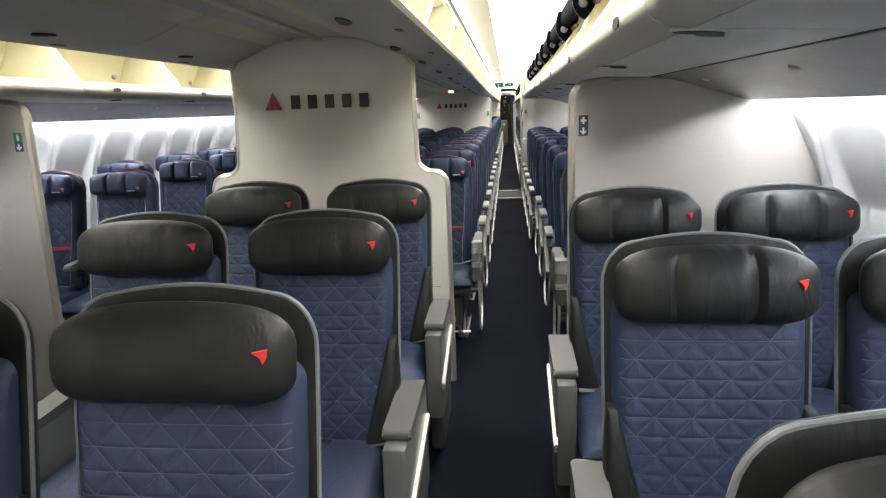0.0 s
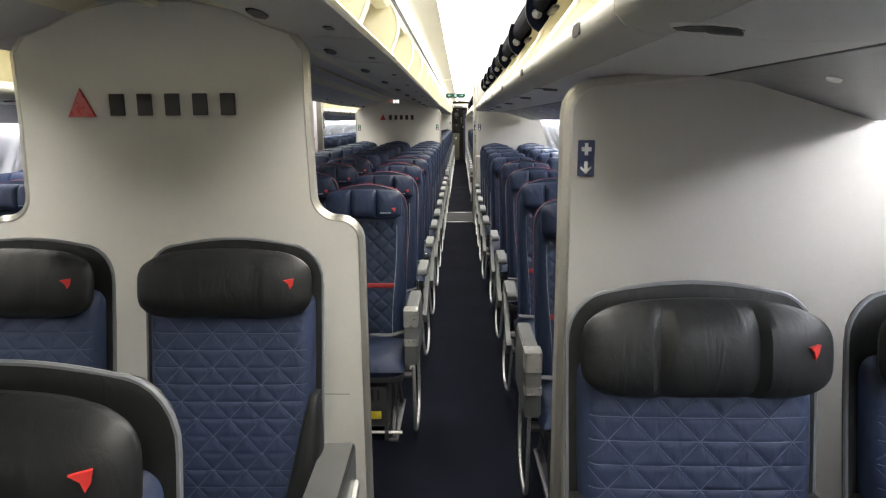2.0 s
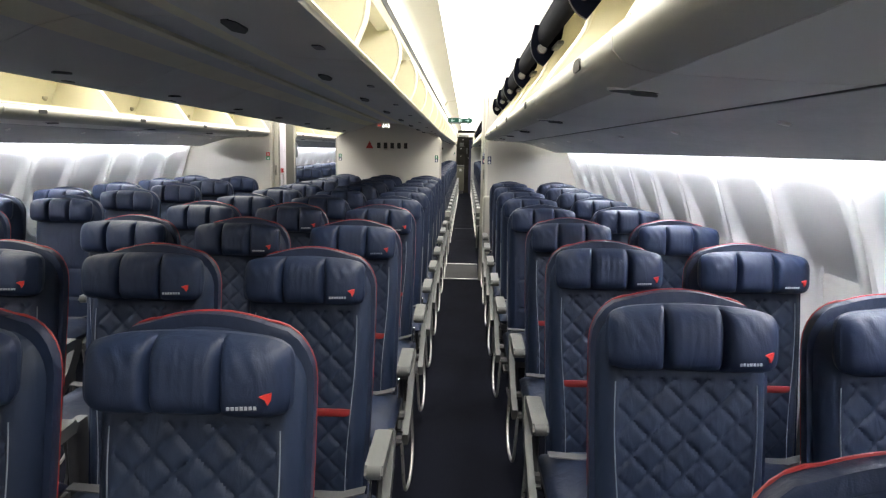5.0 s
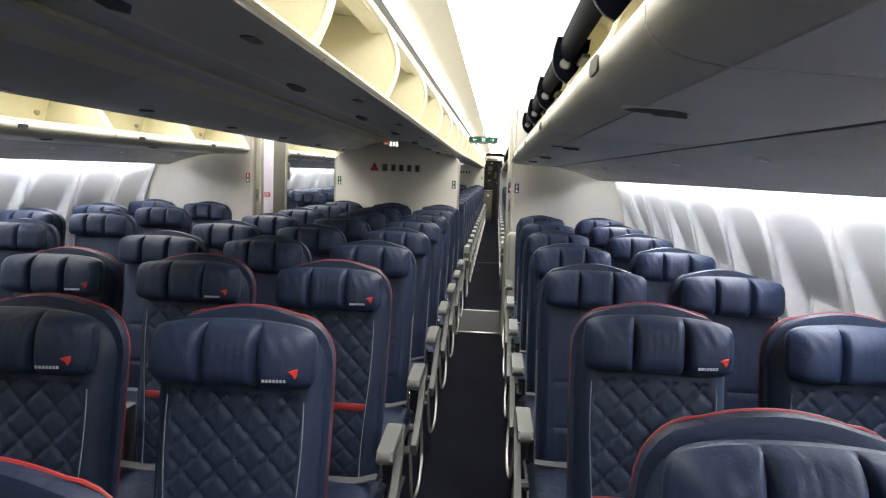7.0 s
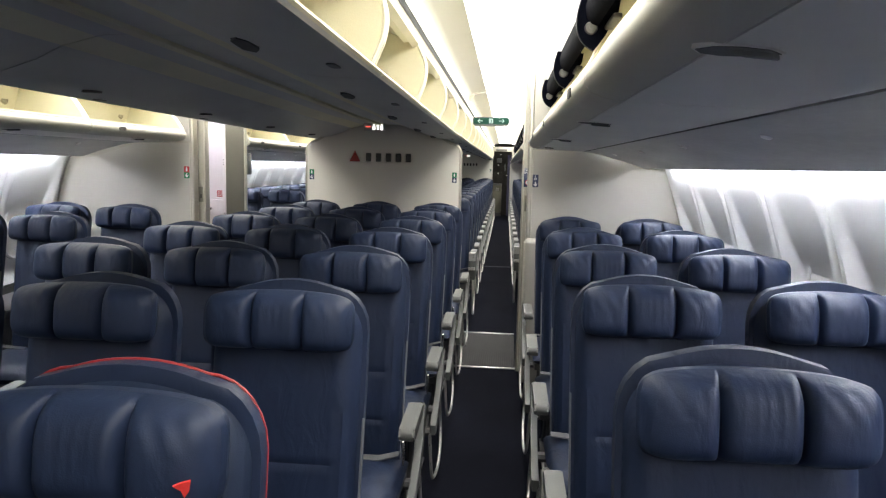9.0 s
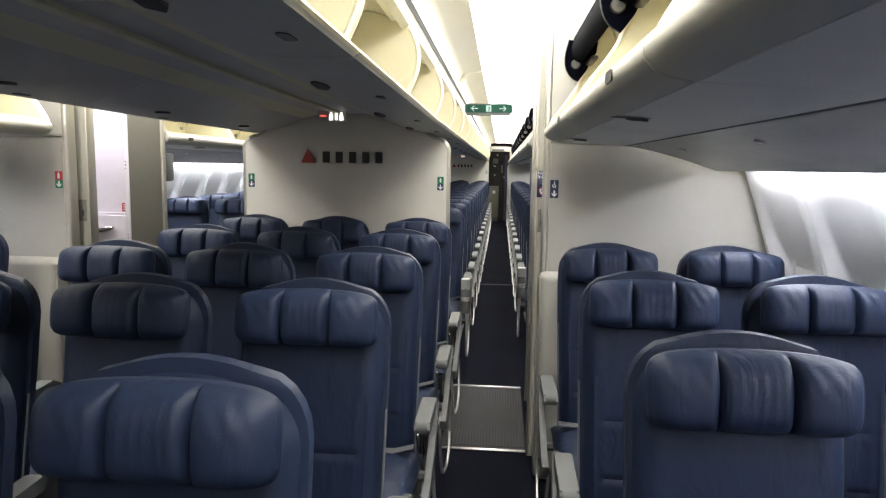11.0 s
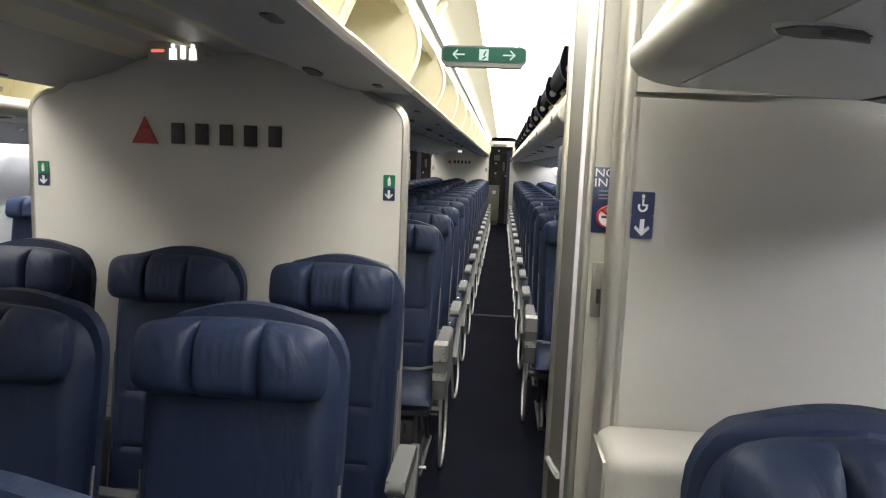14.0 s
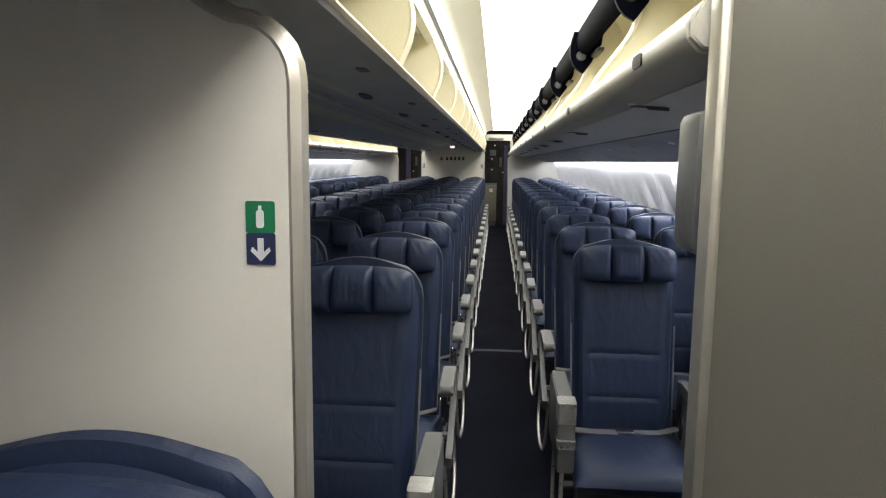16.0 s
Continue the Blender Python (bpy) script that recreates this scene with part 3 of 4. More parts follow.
def window_panel(side, y, name="window_panel"):
    """One moulded sidewall panel with its arched scoop, window and closed shade."""
    wall = thing(name, "white moulded sidewall panel with arched window recess", "window panel", "sidewall window panels", pose(XC, y, 0))
    bm = bmesh.new()
    ny, nz = 36, 44
    rows = []
    for j in range(nz + 1):
        z = 0.30 + (1.56 - 0.30) * j / nz
        row = []
        for i in range(ny + 1):
            yy = -PANEL / 2 + 0.004 + (PANEL - 0.008) * i / ny
            hw = ARCH_HW
            t = (z - 1.02) / (ARCH_TOP - 1.02)
            inside = (yy / hw) ** 6 + max(0.0, t) ** 5
            depth = 0.0
            if z > ARCH_LOW:
                fall = min(1.0, max(0.0, (1 - inside) / 0.75))
                fall = fall * fall * (3 - 2 * fall)
                depth = fall * (0.010 + 0.056 * min(1.0, max(0.0, (ARCH_TOP - z) / 0.36)) ** 1.6)
                if z < ARCH_LOW + 0.1:
                    depth *= (z - ARCH_LOW) / 0.1
            rim = 0.012 * (abs(yy) > PANEL / 2 - 0.008)
            row.append(bm.verts.new((side * (hull(z) + depth + rim), yy, z)))
        rows.append(row)
    for j in range(nz):
        for i in range(ny):
            bm.faces.new((rows[j][i], rows[j][i + 1], rows[j + 1][i + 1], rows[j + 1][i]))
    part("lining", bm, SIDEWALL, wall)
    x = side * (hull(1.0) + 0.054)
    ring = rounded(-0.135, 0.135, 0.80, 1.17, 0.10, 6)
    bm = tube([(x - side * (p[1] - 1.0) * 0.10, p[0], p[1]) for p in ring], 0.013, 6, True)
    win = part("window_frame", bm, SIDEWALL, wall, "rounded window frame")
    bm = prism(rounded(-0.13, 0.13, 0.805, 1.165, 0.095, 6), "x", -0.004, 0.004)
    part("shade", moved(bm, pose(x, 0, 0) @ Matrix.Translation((0, 0, 1.0)) @ pose(0, 0, 0, 0, -side * 6, 0) @ Matrix.Translation((0, 0, -1.0))), SHADE, win, "closed window shade")
    bm = box(-0.012, 0.004, -0.05, 0.05, -0.006, 0.006, 0.003)
    part("shade_grip", moved(bm, pose(x - side * 0.004, 0, 0.86)), SIDEWALL, win)
    return wall


SKIP = (11.26, 12.30)
right_panel = left_panel = None
k = 0
y = -1.378
while y < 26.0:
    if not SKIP[0] - 0.12 < y < SKIP[1] + 0.12:
        if right_panel is None:
            right_panel, left_panel = window_panel(1, y), window_panel(-1, y)
        else:
            copy_thing(right_panel, pose(XC, y, 0))
            copy_thing(left_panel, pose(XC, y, 0))
    y += PANEL
for side, nm in ((1, "wall_right"), (-1, "wall_left")):
    line = [(XC + side * (h + 0.12), z) for h, z in sidewall_line(0.0, 2.45)]
    tagged(finish(nm, ribbon(line, 0.05 * -side, Y0 - 0.1, Y1 + 3), SIDEWALL), "outer cabin wall behind the window panels", "wall", kind="structure")
    low = [(XC + side * (hull(z) - 0.012 if z > 0.05 else hull(z) - 0.03), z) for z in (0.0, 0.1, 0.24, 0.32)]
    tagged(finish("baseboard", ribbon(low, 0.02 * -side, Y0, Y1), BINOUT), "grey kick panel along the wall", "baseboard", kind="structure")
tagged(finish("wall_front", box(mx(1.6), 1.6, Y0 - 0.16, Y0 - 0.1, 0, 2.5), LAMINATE, smooth=False), "cream cabin wall", "wall", kind="structure")
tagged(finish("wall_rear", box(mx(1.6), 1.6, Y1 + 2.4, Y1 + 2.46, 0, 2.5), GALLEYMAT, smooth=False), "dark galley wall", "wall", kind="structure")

# ---- ceiling and its lights ----
ZC = 2.20
tagged(finish("ceiling", box(mx(1.6), 1.6, Y0 - 0.1, Y1 + 3, 2.43, 2.5), CEIL, smooth=False), "closed cabin crown above the bins", "ceiling", kind="structure")
for s, tag in ((1, "right"), (-1, "left")):
    fx = (lambda x: x) if s > 0 else mx
    line = [(fx(-0.284), ZC - 0.078), (fx(-0.272), ZC - 0.035), (fx(-0.245), ZC - 0.010), (fx(-0.12), ZC + 0.012)]
    tagged(finish("ceiling_panel", ribbon(line, 0.012 * s, Y0, Y1), CEIL), "white curved aisle ceiling panel", "ceiling panel", kind="structure")
    line = [(fx(-0.12), ZC + 0.012), (fx(0.10), ZC + 0.02), (fx(0.318), ZC + 0.005)]
    # no lamp here: the panel glows in place of indirect light
    row = thing("ceiling_light", "long white aisle ceiling panel, its lamp wash given as glow", "ceiling light", "aisle ceiling lights")
    yy = Y0
    while yy < Y1 - 0.1:
        part("glowing_panel", ribbon(line, 0.012 * s, yy, min(Y1, yy + 1.995)), CEILWASH, row)
        yy += 2.0
    lamp = thing("cove_light", "slim bright cove light strip beside the bins", "cove light", "cove lights")
    part("tube", ribbon([(fx(-0.290), ZC - 0.112), (fx(-0.284), ZC - 0.082)], 0.006 * s, Y0, Y1), COVELIT, lamp)
    part("slot", ribbon([(fx(-0.296), ZC - 0.140), (fx(-0.290), ZC - 0.113)], 0.004 * s, Y0, Y1), GASKET, lamp, "dark slot")
    part("channel", ribbon([(fx(-0.37), ZC - 0.170), (fx(-0.315), ZC - 0.164), (fx(-0.297), ZC - 0.141)], 0.008 * s, Y0, Y1), BINRIM, lamp, "cream light channel")
    # bright strip above the windows
    strip = thing("sidewall_light", "bright white light strip above the windows", "light strip", "sidewall light strips")
    for y0, y1 in ((Y0, 2.92), (3.05, 11.02), (12.40, Y1 - 0.75)):
        part("tube", ribbon([(fx(1.085), 1.548), (fx(1.125), 1.551)], 0.008 * s, y0, y1), WINLIT, strip)

for s, tag in ((1, "right"), (-1, "left")):
    fx = (lambda x: x) if s > 0 else mx
    bar = thing("ceiling_joint", "thin white joint bar across the aisle ceiling", "ceiling joint", "ceiling joints")
    line = [(fx(-0.30), ZC - 0.10), (fx(-0.272), ZC - 0.045), (fx(-0.245), ZC - 0.020), (fx(-0.12), ZC + 0.000), (fx(0.10), ZC + 0.008), (fx(0.312), ZC - 0.007)]
    part("bar", ribbon(line, 0.010 * s, 12.86, 12.885), CEIL, bar)
    part("clip", moved(box(-0.035, 0.035, -0.03, 0.03, -0.012, 0.012, 0.006), pose(fx(-0.262), 12.87, ZC - 0.052, 0, -s * 50, 0)), BINRIM, bar, "cream clip over the cove light")

# ---- overhead bins ----
BIN, BIN_SIDE = 0.97, 1.105
SERVICE = (1.23, 2.20, 3.83, 4.77, 5.98, 7.24, 8.42, 9.55, 10.67, 12.94, 14.3, 15.4, 16.5, 17.6, 18.7, 19.8, 20.9, 22.0, 23.1, 24.2, 25.3)


def bin_drop(y):
    """The centre bins hang a little lower towards the rear."""
    return max(-0.03, min(0.03, 0.03 - 0.0092 * (y - 4.5)))


def bin_pose(y):
    tilt = -0.527 if abs(bin_drop(y)) < 0.03 else 0.0
    return pose(0, y, bin_drop(y), tilt) @ pose(0, -y, 0)


def underside():
    half = [(0.700, 1.775), (0.694, 1.766), (0.67, 1.763), (0.51, 1.770), (0.46, 1.778), (0.36, 1.81), (0.24, 1.866), (0.13, 1.884)]
    return [(XC + a, z) for a, z in half] + [(XC - a, z) for a, z in half[::-1]]


def centre_bins(y0, y1):
    n = int((y1 - y0) / BIN)
    step = BIN
    for i in range(n + 1):
        a, b = y0 + i * step, min(y1, y0 + (i + 1) * step)
        if b - a < 0.1:
            continue
        bin_ = thing("centre_bin", "open cream overhead bin above the middle seats", "overhead bin", "centre overhead bins", bin_pose((a + b) / 2))
        g = 0.003
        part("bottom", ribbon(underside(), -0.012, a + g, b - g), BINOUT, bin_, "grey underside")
        part("back_panel", box(XC - 0.02, XC + 0.02, a, b, 1.87, 2.3), BININ, bin_)
        for s in (1, -1):
            line = [(XC + s * 0.701, 1.773), (XC + s * 0.706, 1.779), (XC + s * 0.702, 1.787), (XC + s * 0.685, 1.790), (XC + s * 0.45, 1.815), (XC + s * 0.13, 1.895), (XC + s * 0.04, 1.90)]
            part("shelf", ribbon(line, 0.008 * s, a + g, b - g), BININ, bin_, "cream bin lip and shelf")
            part("top_panel", ribbon([(XC + s * 0.64, 2.055), (XC + s * 0.55, 2.09), (XC + s * 0.04, 2.13)], -0.01 * s, a, b), BININ, bin_)
            # the divider's front edge bellies out into the aisle
            prof = [(0.03, 1.905), (0.13, 1.90), (0.45, 1.822), (0.670, 1.796), (0.686, 1.83), (0.704, 1.875), (0.712, 1.93), (0.702, 1.985), (0.672, 2.045), (0.55, 2.085), (0.03, 2.125)]
            part("divider", prism([(XC + s * p, q) for p, q in prof], "y", b - 0.016, b + 0.010), BININ, bin_)
            for d in (-0.014, 0.010):
                rim = smooth_line([(XC + s * p, b + d, q) for p, q in prof[3:9]], 4)
                part("divider_rim", tube(rim, 0.008, 6), BINRIM, bin_)
            # the raised door lies above the opening
            part("raised_door", ribbon([(XC + s * 0.650, 2.035), (XC + s * 0.672, 2.045), (XC + s * 0.678, 2.075), (XC + s * 0.45, 2.15)], -0.012 * s, a + 0.01, b - 0.01), BINRIM, bin_, "raised cream bin door")
        for s in (1, -1):
            # no hollow is cut: a dark plate gives the recess its shade
            rec = prism([(-0.06, 0.0), (-0.035, 0.022), (0.035, 0.022), (0.06, 0.0), (0.035, -0.016), (-0.035, -0.016)], "z", -0.005, 0.004)
            part("latch_recess", moved(rec, pose(XC + s * 0.49, (a + b) / 2, 1.771, 0, s * 4, 90)), DARK, bin_, "flat dark plate as the shade in a latch recess")
            rec = prism(rounded(-0.035, 0.035, -0.013, 0.013, 0.01), "z", -0.004, 0.003)
            part("air_nozzle", moved(rec, pose(XC + s * 0.62, (a + b) / 2 + 0.25, 1.766, 0, 0, 90)), STEEL, bin_)


def side_bins(y0, y1, side, shift=0.0):
    n = int((y1 - y0) / BIN_SIDE + 0.2)
    step = (y1 - y0) / n

    def fx(x):
        return x + shift if side > 0 else mx(x + shift)
    for i in range(n):
        a, b = y0 + i * step, y0 + (i + 1) * step
        g = 0.003
        bin_ = thing("side_bin", "open cream overhead bin with raised dark-lined door", "overhead bin", "side overhead bins")
        line = [(fx(x), z) for x, z in ((0.258, 1.716), (0.246, 1.716), (0.234, 1.709), (0.226, 1.695), (0.228, 1.676), (0.242, 1.660), (0.268, 1.650), (0.300, 1.644))]
        part("lip", ribbon(line, 0.010 * side, a + g, b - g), LIP, bin_, "rounded beige lip")
        part("bottom", ribbon([(fx(0.303), 1.6435), (fx(0.45), 1.637), (fx(0.595), 1.631)], 0.010 * side, a + g, b - g), SIDEBIN, bin_, "grey underside")
        line = [(fx(x), z) for x, z in ((0.250, 1.719), (0.264, 1.715), (0.72, 1.666))]
        part("shelf", ribbon(line, 0.010 * side, a + g, b - g), BININ, bin_)
        back = [(0.72, 1.664), (0.665, 1.82), (0.60, 2.0), (0.52, 2.16)]
        part("back_panel", ribbon([(fx(p), q) for p, q in back], 0.012 * side, a, b), BININ, bin_)
        part("top_panel", ribbon([(fx(0.52), 2.16), (fx(0.36), 2.19)], 0.012 * side, a, b), BININ, bin_)
        front_edge = [(0.252, 1.720), (0.282, 1.770), (0.325, 1.828), (0.368, 1.890), (0.392, 1.955)]
        prof = [(0.715, 1.68), (0.66, 1.82), (0.595, 2.0), (0.515, 2.15), (0.40, 2.17)] + front_edge[::-1]
        part("divider", prism([(fx(p), q) for p, q in prof], "y", b - 0.016, b + 0.010), BININ, bin_)
        for d in (-0.014, 0.010):
            part("divider_rim", tube(smooth_line([(fx(p), b + d, q) for p, q in front_edge], 3), 0.008, 6), BINRIM, bin_)
        if i == 0 or i == n - 1:
            ye = a + 0.001 if i == 0 else b - 0.001
            cap = [(0.230, 1.678), (0.246, 1.662), (0.595, 1.635), (0.74, 1.64), (0.66, 1.84), (0.52, 2.17), (0.36, 2.18), (0.366, 1.90), (0.322, 1.835), (0.246, 1.714), (0.230, 1.697)]
            part("end_cap", prism([(fx(p), q) for p, q in cap], "y", ye - 0.012, ye + 0.012, 0.003), LIP, bin_, "beige end cap")
        # the raised door: a dark curved lining, and at its far end a side plate with the pivot
        curve = [(0.345, 2.110), (0.334, 2.064), (0.340, 2.024), (0.356, 2.004), (0.378, 1.996)]
        door = part("raised_door", ribbon([(fx(p), q) for p, q in curve], 0.010 * side, a + 0.012, b - 0.045), DOORNAVY, bin_, "raised bin door with dark lining")
        edge_line = [(0.322, 2.100), (0.308, 2.045), (0.306, 2.000), (0.316, 1.962), (0.338, 1.932), (0.366, 1.915)]
        out = edge_line + [(0.384, 1.938), (0.406, 1.968), (0.422, 2.006), (0.446, 2.044), (0.452, 2.090)]
        part("side_plate", prism([(fx(p), q) for p, q in out], "y", b - 0.046, b - 0.034, 0.002), DOORNAVY, door, "dark side plate of the raised door")
        pts = smooth_line([(fx(p), b - 0.047, q) for p, q in edge_line], 3)
        part("plate_edge", tube(pts, 0.0022, 6), STEEL, door, "thin grey edge")
        bm = bmesh.new()
        bmesh.ops.create_cone(bm, cap_ends=True, segments=18, radius1=0.023, radius2=0.019, depth=0.012)
        inner = bmesh.new()
        bmesh.ops.create_cone(inner, cap_ends=True, segments=14, radius1=0.009, radius2=0.007, depth=0.020)
        join(bm, inner)
        part("pivot", moved(bm, pose(fx(0.356), b - 0.051, 1.992, 90, 0, 0)), LATCH, door, "round metal pivot")
        part("hinge_arm", box(min(fx(0.40), fx(0.43)), max(fx(0.40), fx(0.43)), b - 0.24, b - 0.045, 1.985, 2.002, 0.006), STEEL, door, "grey hinge arm")
        part("header", ribbon([(fx(0.318), ZC + 0.006), (fx(0.326), ZC - 0.05), (fx(0.342), ZC - 0.095), (fx(0.352), ZC - 0.094)], 0.008 * side, a, b), LIP, bin_, "grey-beige header rail")
        bm = bmesh.new()
        bmesh.ops.create_cone(bm, cap_ends=True, segments=18, radius1=0.030, radius2=0.024, depth=0.010)
        part("vent_disc", moved(bm, pose(fx(0.658), b - 0.10, 1.817, 0, side * -70, 0)), VENT, bin_, "round brownish vent disc")
        # under the bin: eye-shaped service units with a slanting fin
        for yy in SERVICE:
            if a <= yy < b:
                eye = [(-0.050, -0.002), (-0.038, 0.020), (-0.012, 0.032), (0.020, 0.028), (0.050, 0.004), (0.028, -0.020), (-0.006, -0.030), (-0.036, -0.024)]
                spot = pose(fx(0.325), yy, 1.642, 0, side * 2.5, 0)
                rc = part("call_panel", moved(prism(eye, "z", -0.0012, 0.004), spot), SIDEBIN, bin_, "recessed passenger service unit")
                # shade inside the unit, painted as a flat dark plate
                part("recess", moved(prism([(p * 0.92, q * 0.90) for p, q in eye], "z", -0.002, -0.0005), spot), DARK, rc, "flat dark plate as the shade in the recess")
                fin = prism([(-0.012, -0.020), (0.034, -0.010), (0.044, 0.002), (0.004, -0.008)], "z", -0.009, -0.003, 0.001)
                part("fin", moved(fin, spot), SHELL, rc, "grey slanting fin")
        part("row_placard", moved(prism(rounded(-0.011, 0.011, -0.035, 0.035, 0.009), "z", -0.002, 0.002), pose(fx(0.2255), a + 0.3, 1.690, 0, 88, 0)), DARK, bin_, "small dark row placard")
    # service panel between the bins and the windows, and its dark joint
    unit = thing("service_panel", "grey sloping service panel under the bins", "service panel", "service panels")
    part("panel", ribbon([(fx(0.610), 1.630), (fx(0.70), 1.617), (fx(0.86), 1.575), (fx(1.02), 1.523), (fx(1.037), 1.533)], 0.012 * side, y0, y1), PSU, unit)
    part("gasket", ribbon([(fx(0.592), 1.6310), (fx(0.612), 1.6310)], 0.006 * side, y0, y1), GASKET, unit, "black gasket")
    k = y0 + 0.5
    while k < y1 - 0.3:
        bm = bmesh.new()
        bmesh.ops.create_cone(bm, cap_ends=True, segments=14, radius1=0.013, radius2=0.016, depth=0.005)
        part("reading_light", moved(bm, pose(fx(0.74), k, 1.603, 0, side * 16, 0)), SIDEBIN, unit, "small round reading light")
        k += 0.8


centre_bins(-1.28, Y1 - 0.6)
for side in (1, -1):
    side_bins(-1.02, 11.14, side)
    side_bins(12.30, Y1 - 0.6, side, -0.022)

# ---- partitions ----


def brand_letters(wall, y, x0, z, h, w):
    """The emblem and five raised letter shapes, as plain bars."""
    bm = prism([(0, 0), (h * 1.25, 0), (h * 0.62, h * 1.25)], "y", y - 0.012, y, 0.002)
    part("emblem", moved(bm, pose(x0, 0, z)), EMBLEM, wall, "red triangular emblem")
    lx = x0 + h * 1.25 + 0.05
    step = (w - h * 1.25 - 0.05) / 5
    for k in range(5):
        part("letter", box(lx + k * step, lx + k * step + step * 0.52, y - 0.012, y, z + 0.003, z + h, 0.002), LETTER, wall, "dark raised bar")


def sticker(name, label, x, y, z, w, h, top, bottom, marks):
    st = thing(name, label, "sticker", "wall stickers", pose(x, y, z))
    part("upper_field", prism(rounded(-w / 2, w / 2, 0, h / 2, 0.003, 2), "y", -0.002, 0), top, st)
    part("lower_field", prism(rounded(-w / 2, w / 2, -h / 2, 0, 0.003, 2), "y", -0.002, 0), bottom, st)
    bm = bmesh.new()
    a = w * 0.24
    join(bm, prism([(-0.1 * w, -0.08 * h), (0.1 * w, -0.08 * h), (0.1 * w, -0.3 * h), (a + 0.05 * w, -0.22 * h), (a + 0.1 * w, -0.28 * h), (0, -0.44 * h), (-a - 0.1 * w, -0.28 * h), (-a - 0.05 * w, -0.22 * h), (-0.1 * w, -0.3 * h)], "y", -0.0035, -0.002))
    part("arrow", bm, WHITEPRINT, st, "white arrow")
    if marks == "cross":
        bm = box(-0.1 * w, 0.1 * w, -0.0035, -0.002, 0.08 * h, 0.42 * h)
        box(-0.3 * w, 0.3 * w, -0.0035, -0.002, 0.19 * h, 0.31 * h, bm=bm)
    elif marks == "bottle":
        bm = prism(rounded(-0.13 * w, 0.13 * w, 0.08 * h, 0.36 * h, 0.1 * w), "y", -0.0035, -0.002)
        box(-0.05 * w, 0.05 * w, -0.0035, -0.002, 0.36 * h, 0.43 * h, bm=bm)
    else:
        bm = tube([(0.18 * w * math.cos(q * 0.5) - 0.02 * w, -0.0035, 0.18 * h + 0.09 * h * math.sin(q * 0.5)) for q in range(5, 14)], 0.0022, 5)
        box(-0.06 * w, 0.02 * w, -0.0045, -0.002, 0.2 * h, 0.36 * h, bm=bm)
        box(-0.06 * w, 0.2 * w, -0.0045, -0.002, 0.2 * h, 0.235 * h, bm=bm)
        join(bm, prism(rounded(-0.08 * w, 0.04 * w, 0.37 * h, 0.44 * h, 0.02 * w), "y", -0.0045, -0.002))
    part("pictogram", bm, WHITEPRINT, st, "white pictogram")
    return st


def arc(cx, cz, r, a0, a1, n=6):
    return [(cx + r * math.cos(radians(a0 + (a1 - a0) * k / n)), cz + r * math.sin(radians(a0 + (a1 - a0) * k / n))) for k in range(n + 1)]


def centre_wall(name, y, outline_right, letters, label):
    """A partition across the middle block, mirrored about the cabin's middle."""
    right = [(XC + a, z) for a, z in outline_right]
    left = [(XC - a, z) for a, z in outline_right[::-1]]
    wall = thing(name, label, "partition")
    part("panel", prism(right + left, "y", y, y + 0.035, 0.003), LAMINATE, wall)
    rim = [(x, y + 0.0175, z) for x, z in right]
    part("edge_trim", tube(rim, 0.0195, 8), TRIM, wall, "aluminium edge trim")
    part("edge_trim", tube([(mx(x), yy, z) for x, yy, z in rim], 0.0195, 8), TRIM, wall, "aluminium edge trim")
    part("seam", box(XC - 0.6, XC + 0.6, y - 0.001, y, 0.56, 0.5625), ARM, wall)
    brand_letters(wall, y, *letters)
    return wall


W1 = [(0.655, 0.0), (0.650, 1.11)] + arc(0.580, 1.125, 0.070, 0, 90, 10)[1:] + arc(0.580, 1.285, 0.090, 270, 180, 10) + [(0.482, 1.55), (0.484, 1.755), (0.44, 1.812), (0.36, 1.842), (0.24, 1.896), (0.13, 1.914)]
centre_wall("partition_fore", 3.59, W1, (-1.30, 1.548, 0.075, 0.61), "cream centre partition with stepped edge and raised brand lettering")
W2 = [(0.672, 0.0), (0.672, 1.61)] + arc(0.592, 1.62, 0.080, 0, 90) + [(0.56, 1.715), (0.47, 1.774), (0.36, 1.81), (0.24, 1.864), (0.13, 1.882)]
centre_wall("partition_mid", 12.28, W2, (-1.275, 1.535, 0.075, 0.58), "cream centre partition with rounded corners and raised brand lettering")
centre_wall("partition_aft", Y1 - 0.6, W2, (-1.275, 1.535, 0.075, 0.58), "cream centre partition with rounded corners and raised brand lettering")


def side_wall(name, y, x_in, side, label, top=1.64, thick=0.04, round_top=True):
    fx = (lambda x: x) if side > 0 else mx
    out = [(x_in, 0.0), (x_in, top - 0.08)] + [(x_in + 0.07 - 0.07 * math.cos(radians(q)), top - 0.08 + 0.065 * math.sin(radians(q))) for q in (18, 36, 54, 72, 90)] + [(0.60, 1.631), (0.70, 1.620), (1.02, 1.518)]
    if not round_top:
        out = [(x_in, 0.0)] + [(x_in, top * k / 6) for k in range(1, 7)] + [(0.60, 1.633), (0.70, 1.622), (1.02, 1.520)]
    out += [(XC + hull(z) + 0.05, z) for z in (1.5, 1.4, 1.2, 1.0, 0.8, 0.4, 0.0)]
    wall = thing(name, label, "partition")
    # panel colour carries the shade cast by the bin above
    part("panel", prism([(fx(x), z) for x, z in out], "y", y, y + thick, 0.002), SHADELAM, wall)
    part("edge_trim", tube([(fx(x), y + thick / 2, z) for x, z in out[:8 if round_top else 7]], thick / 2 + 0.003, 8), TRIM, wall, "aluminium edge trim")
    return wall


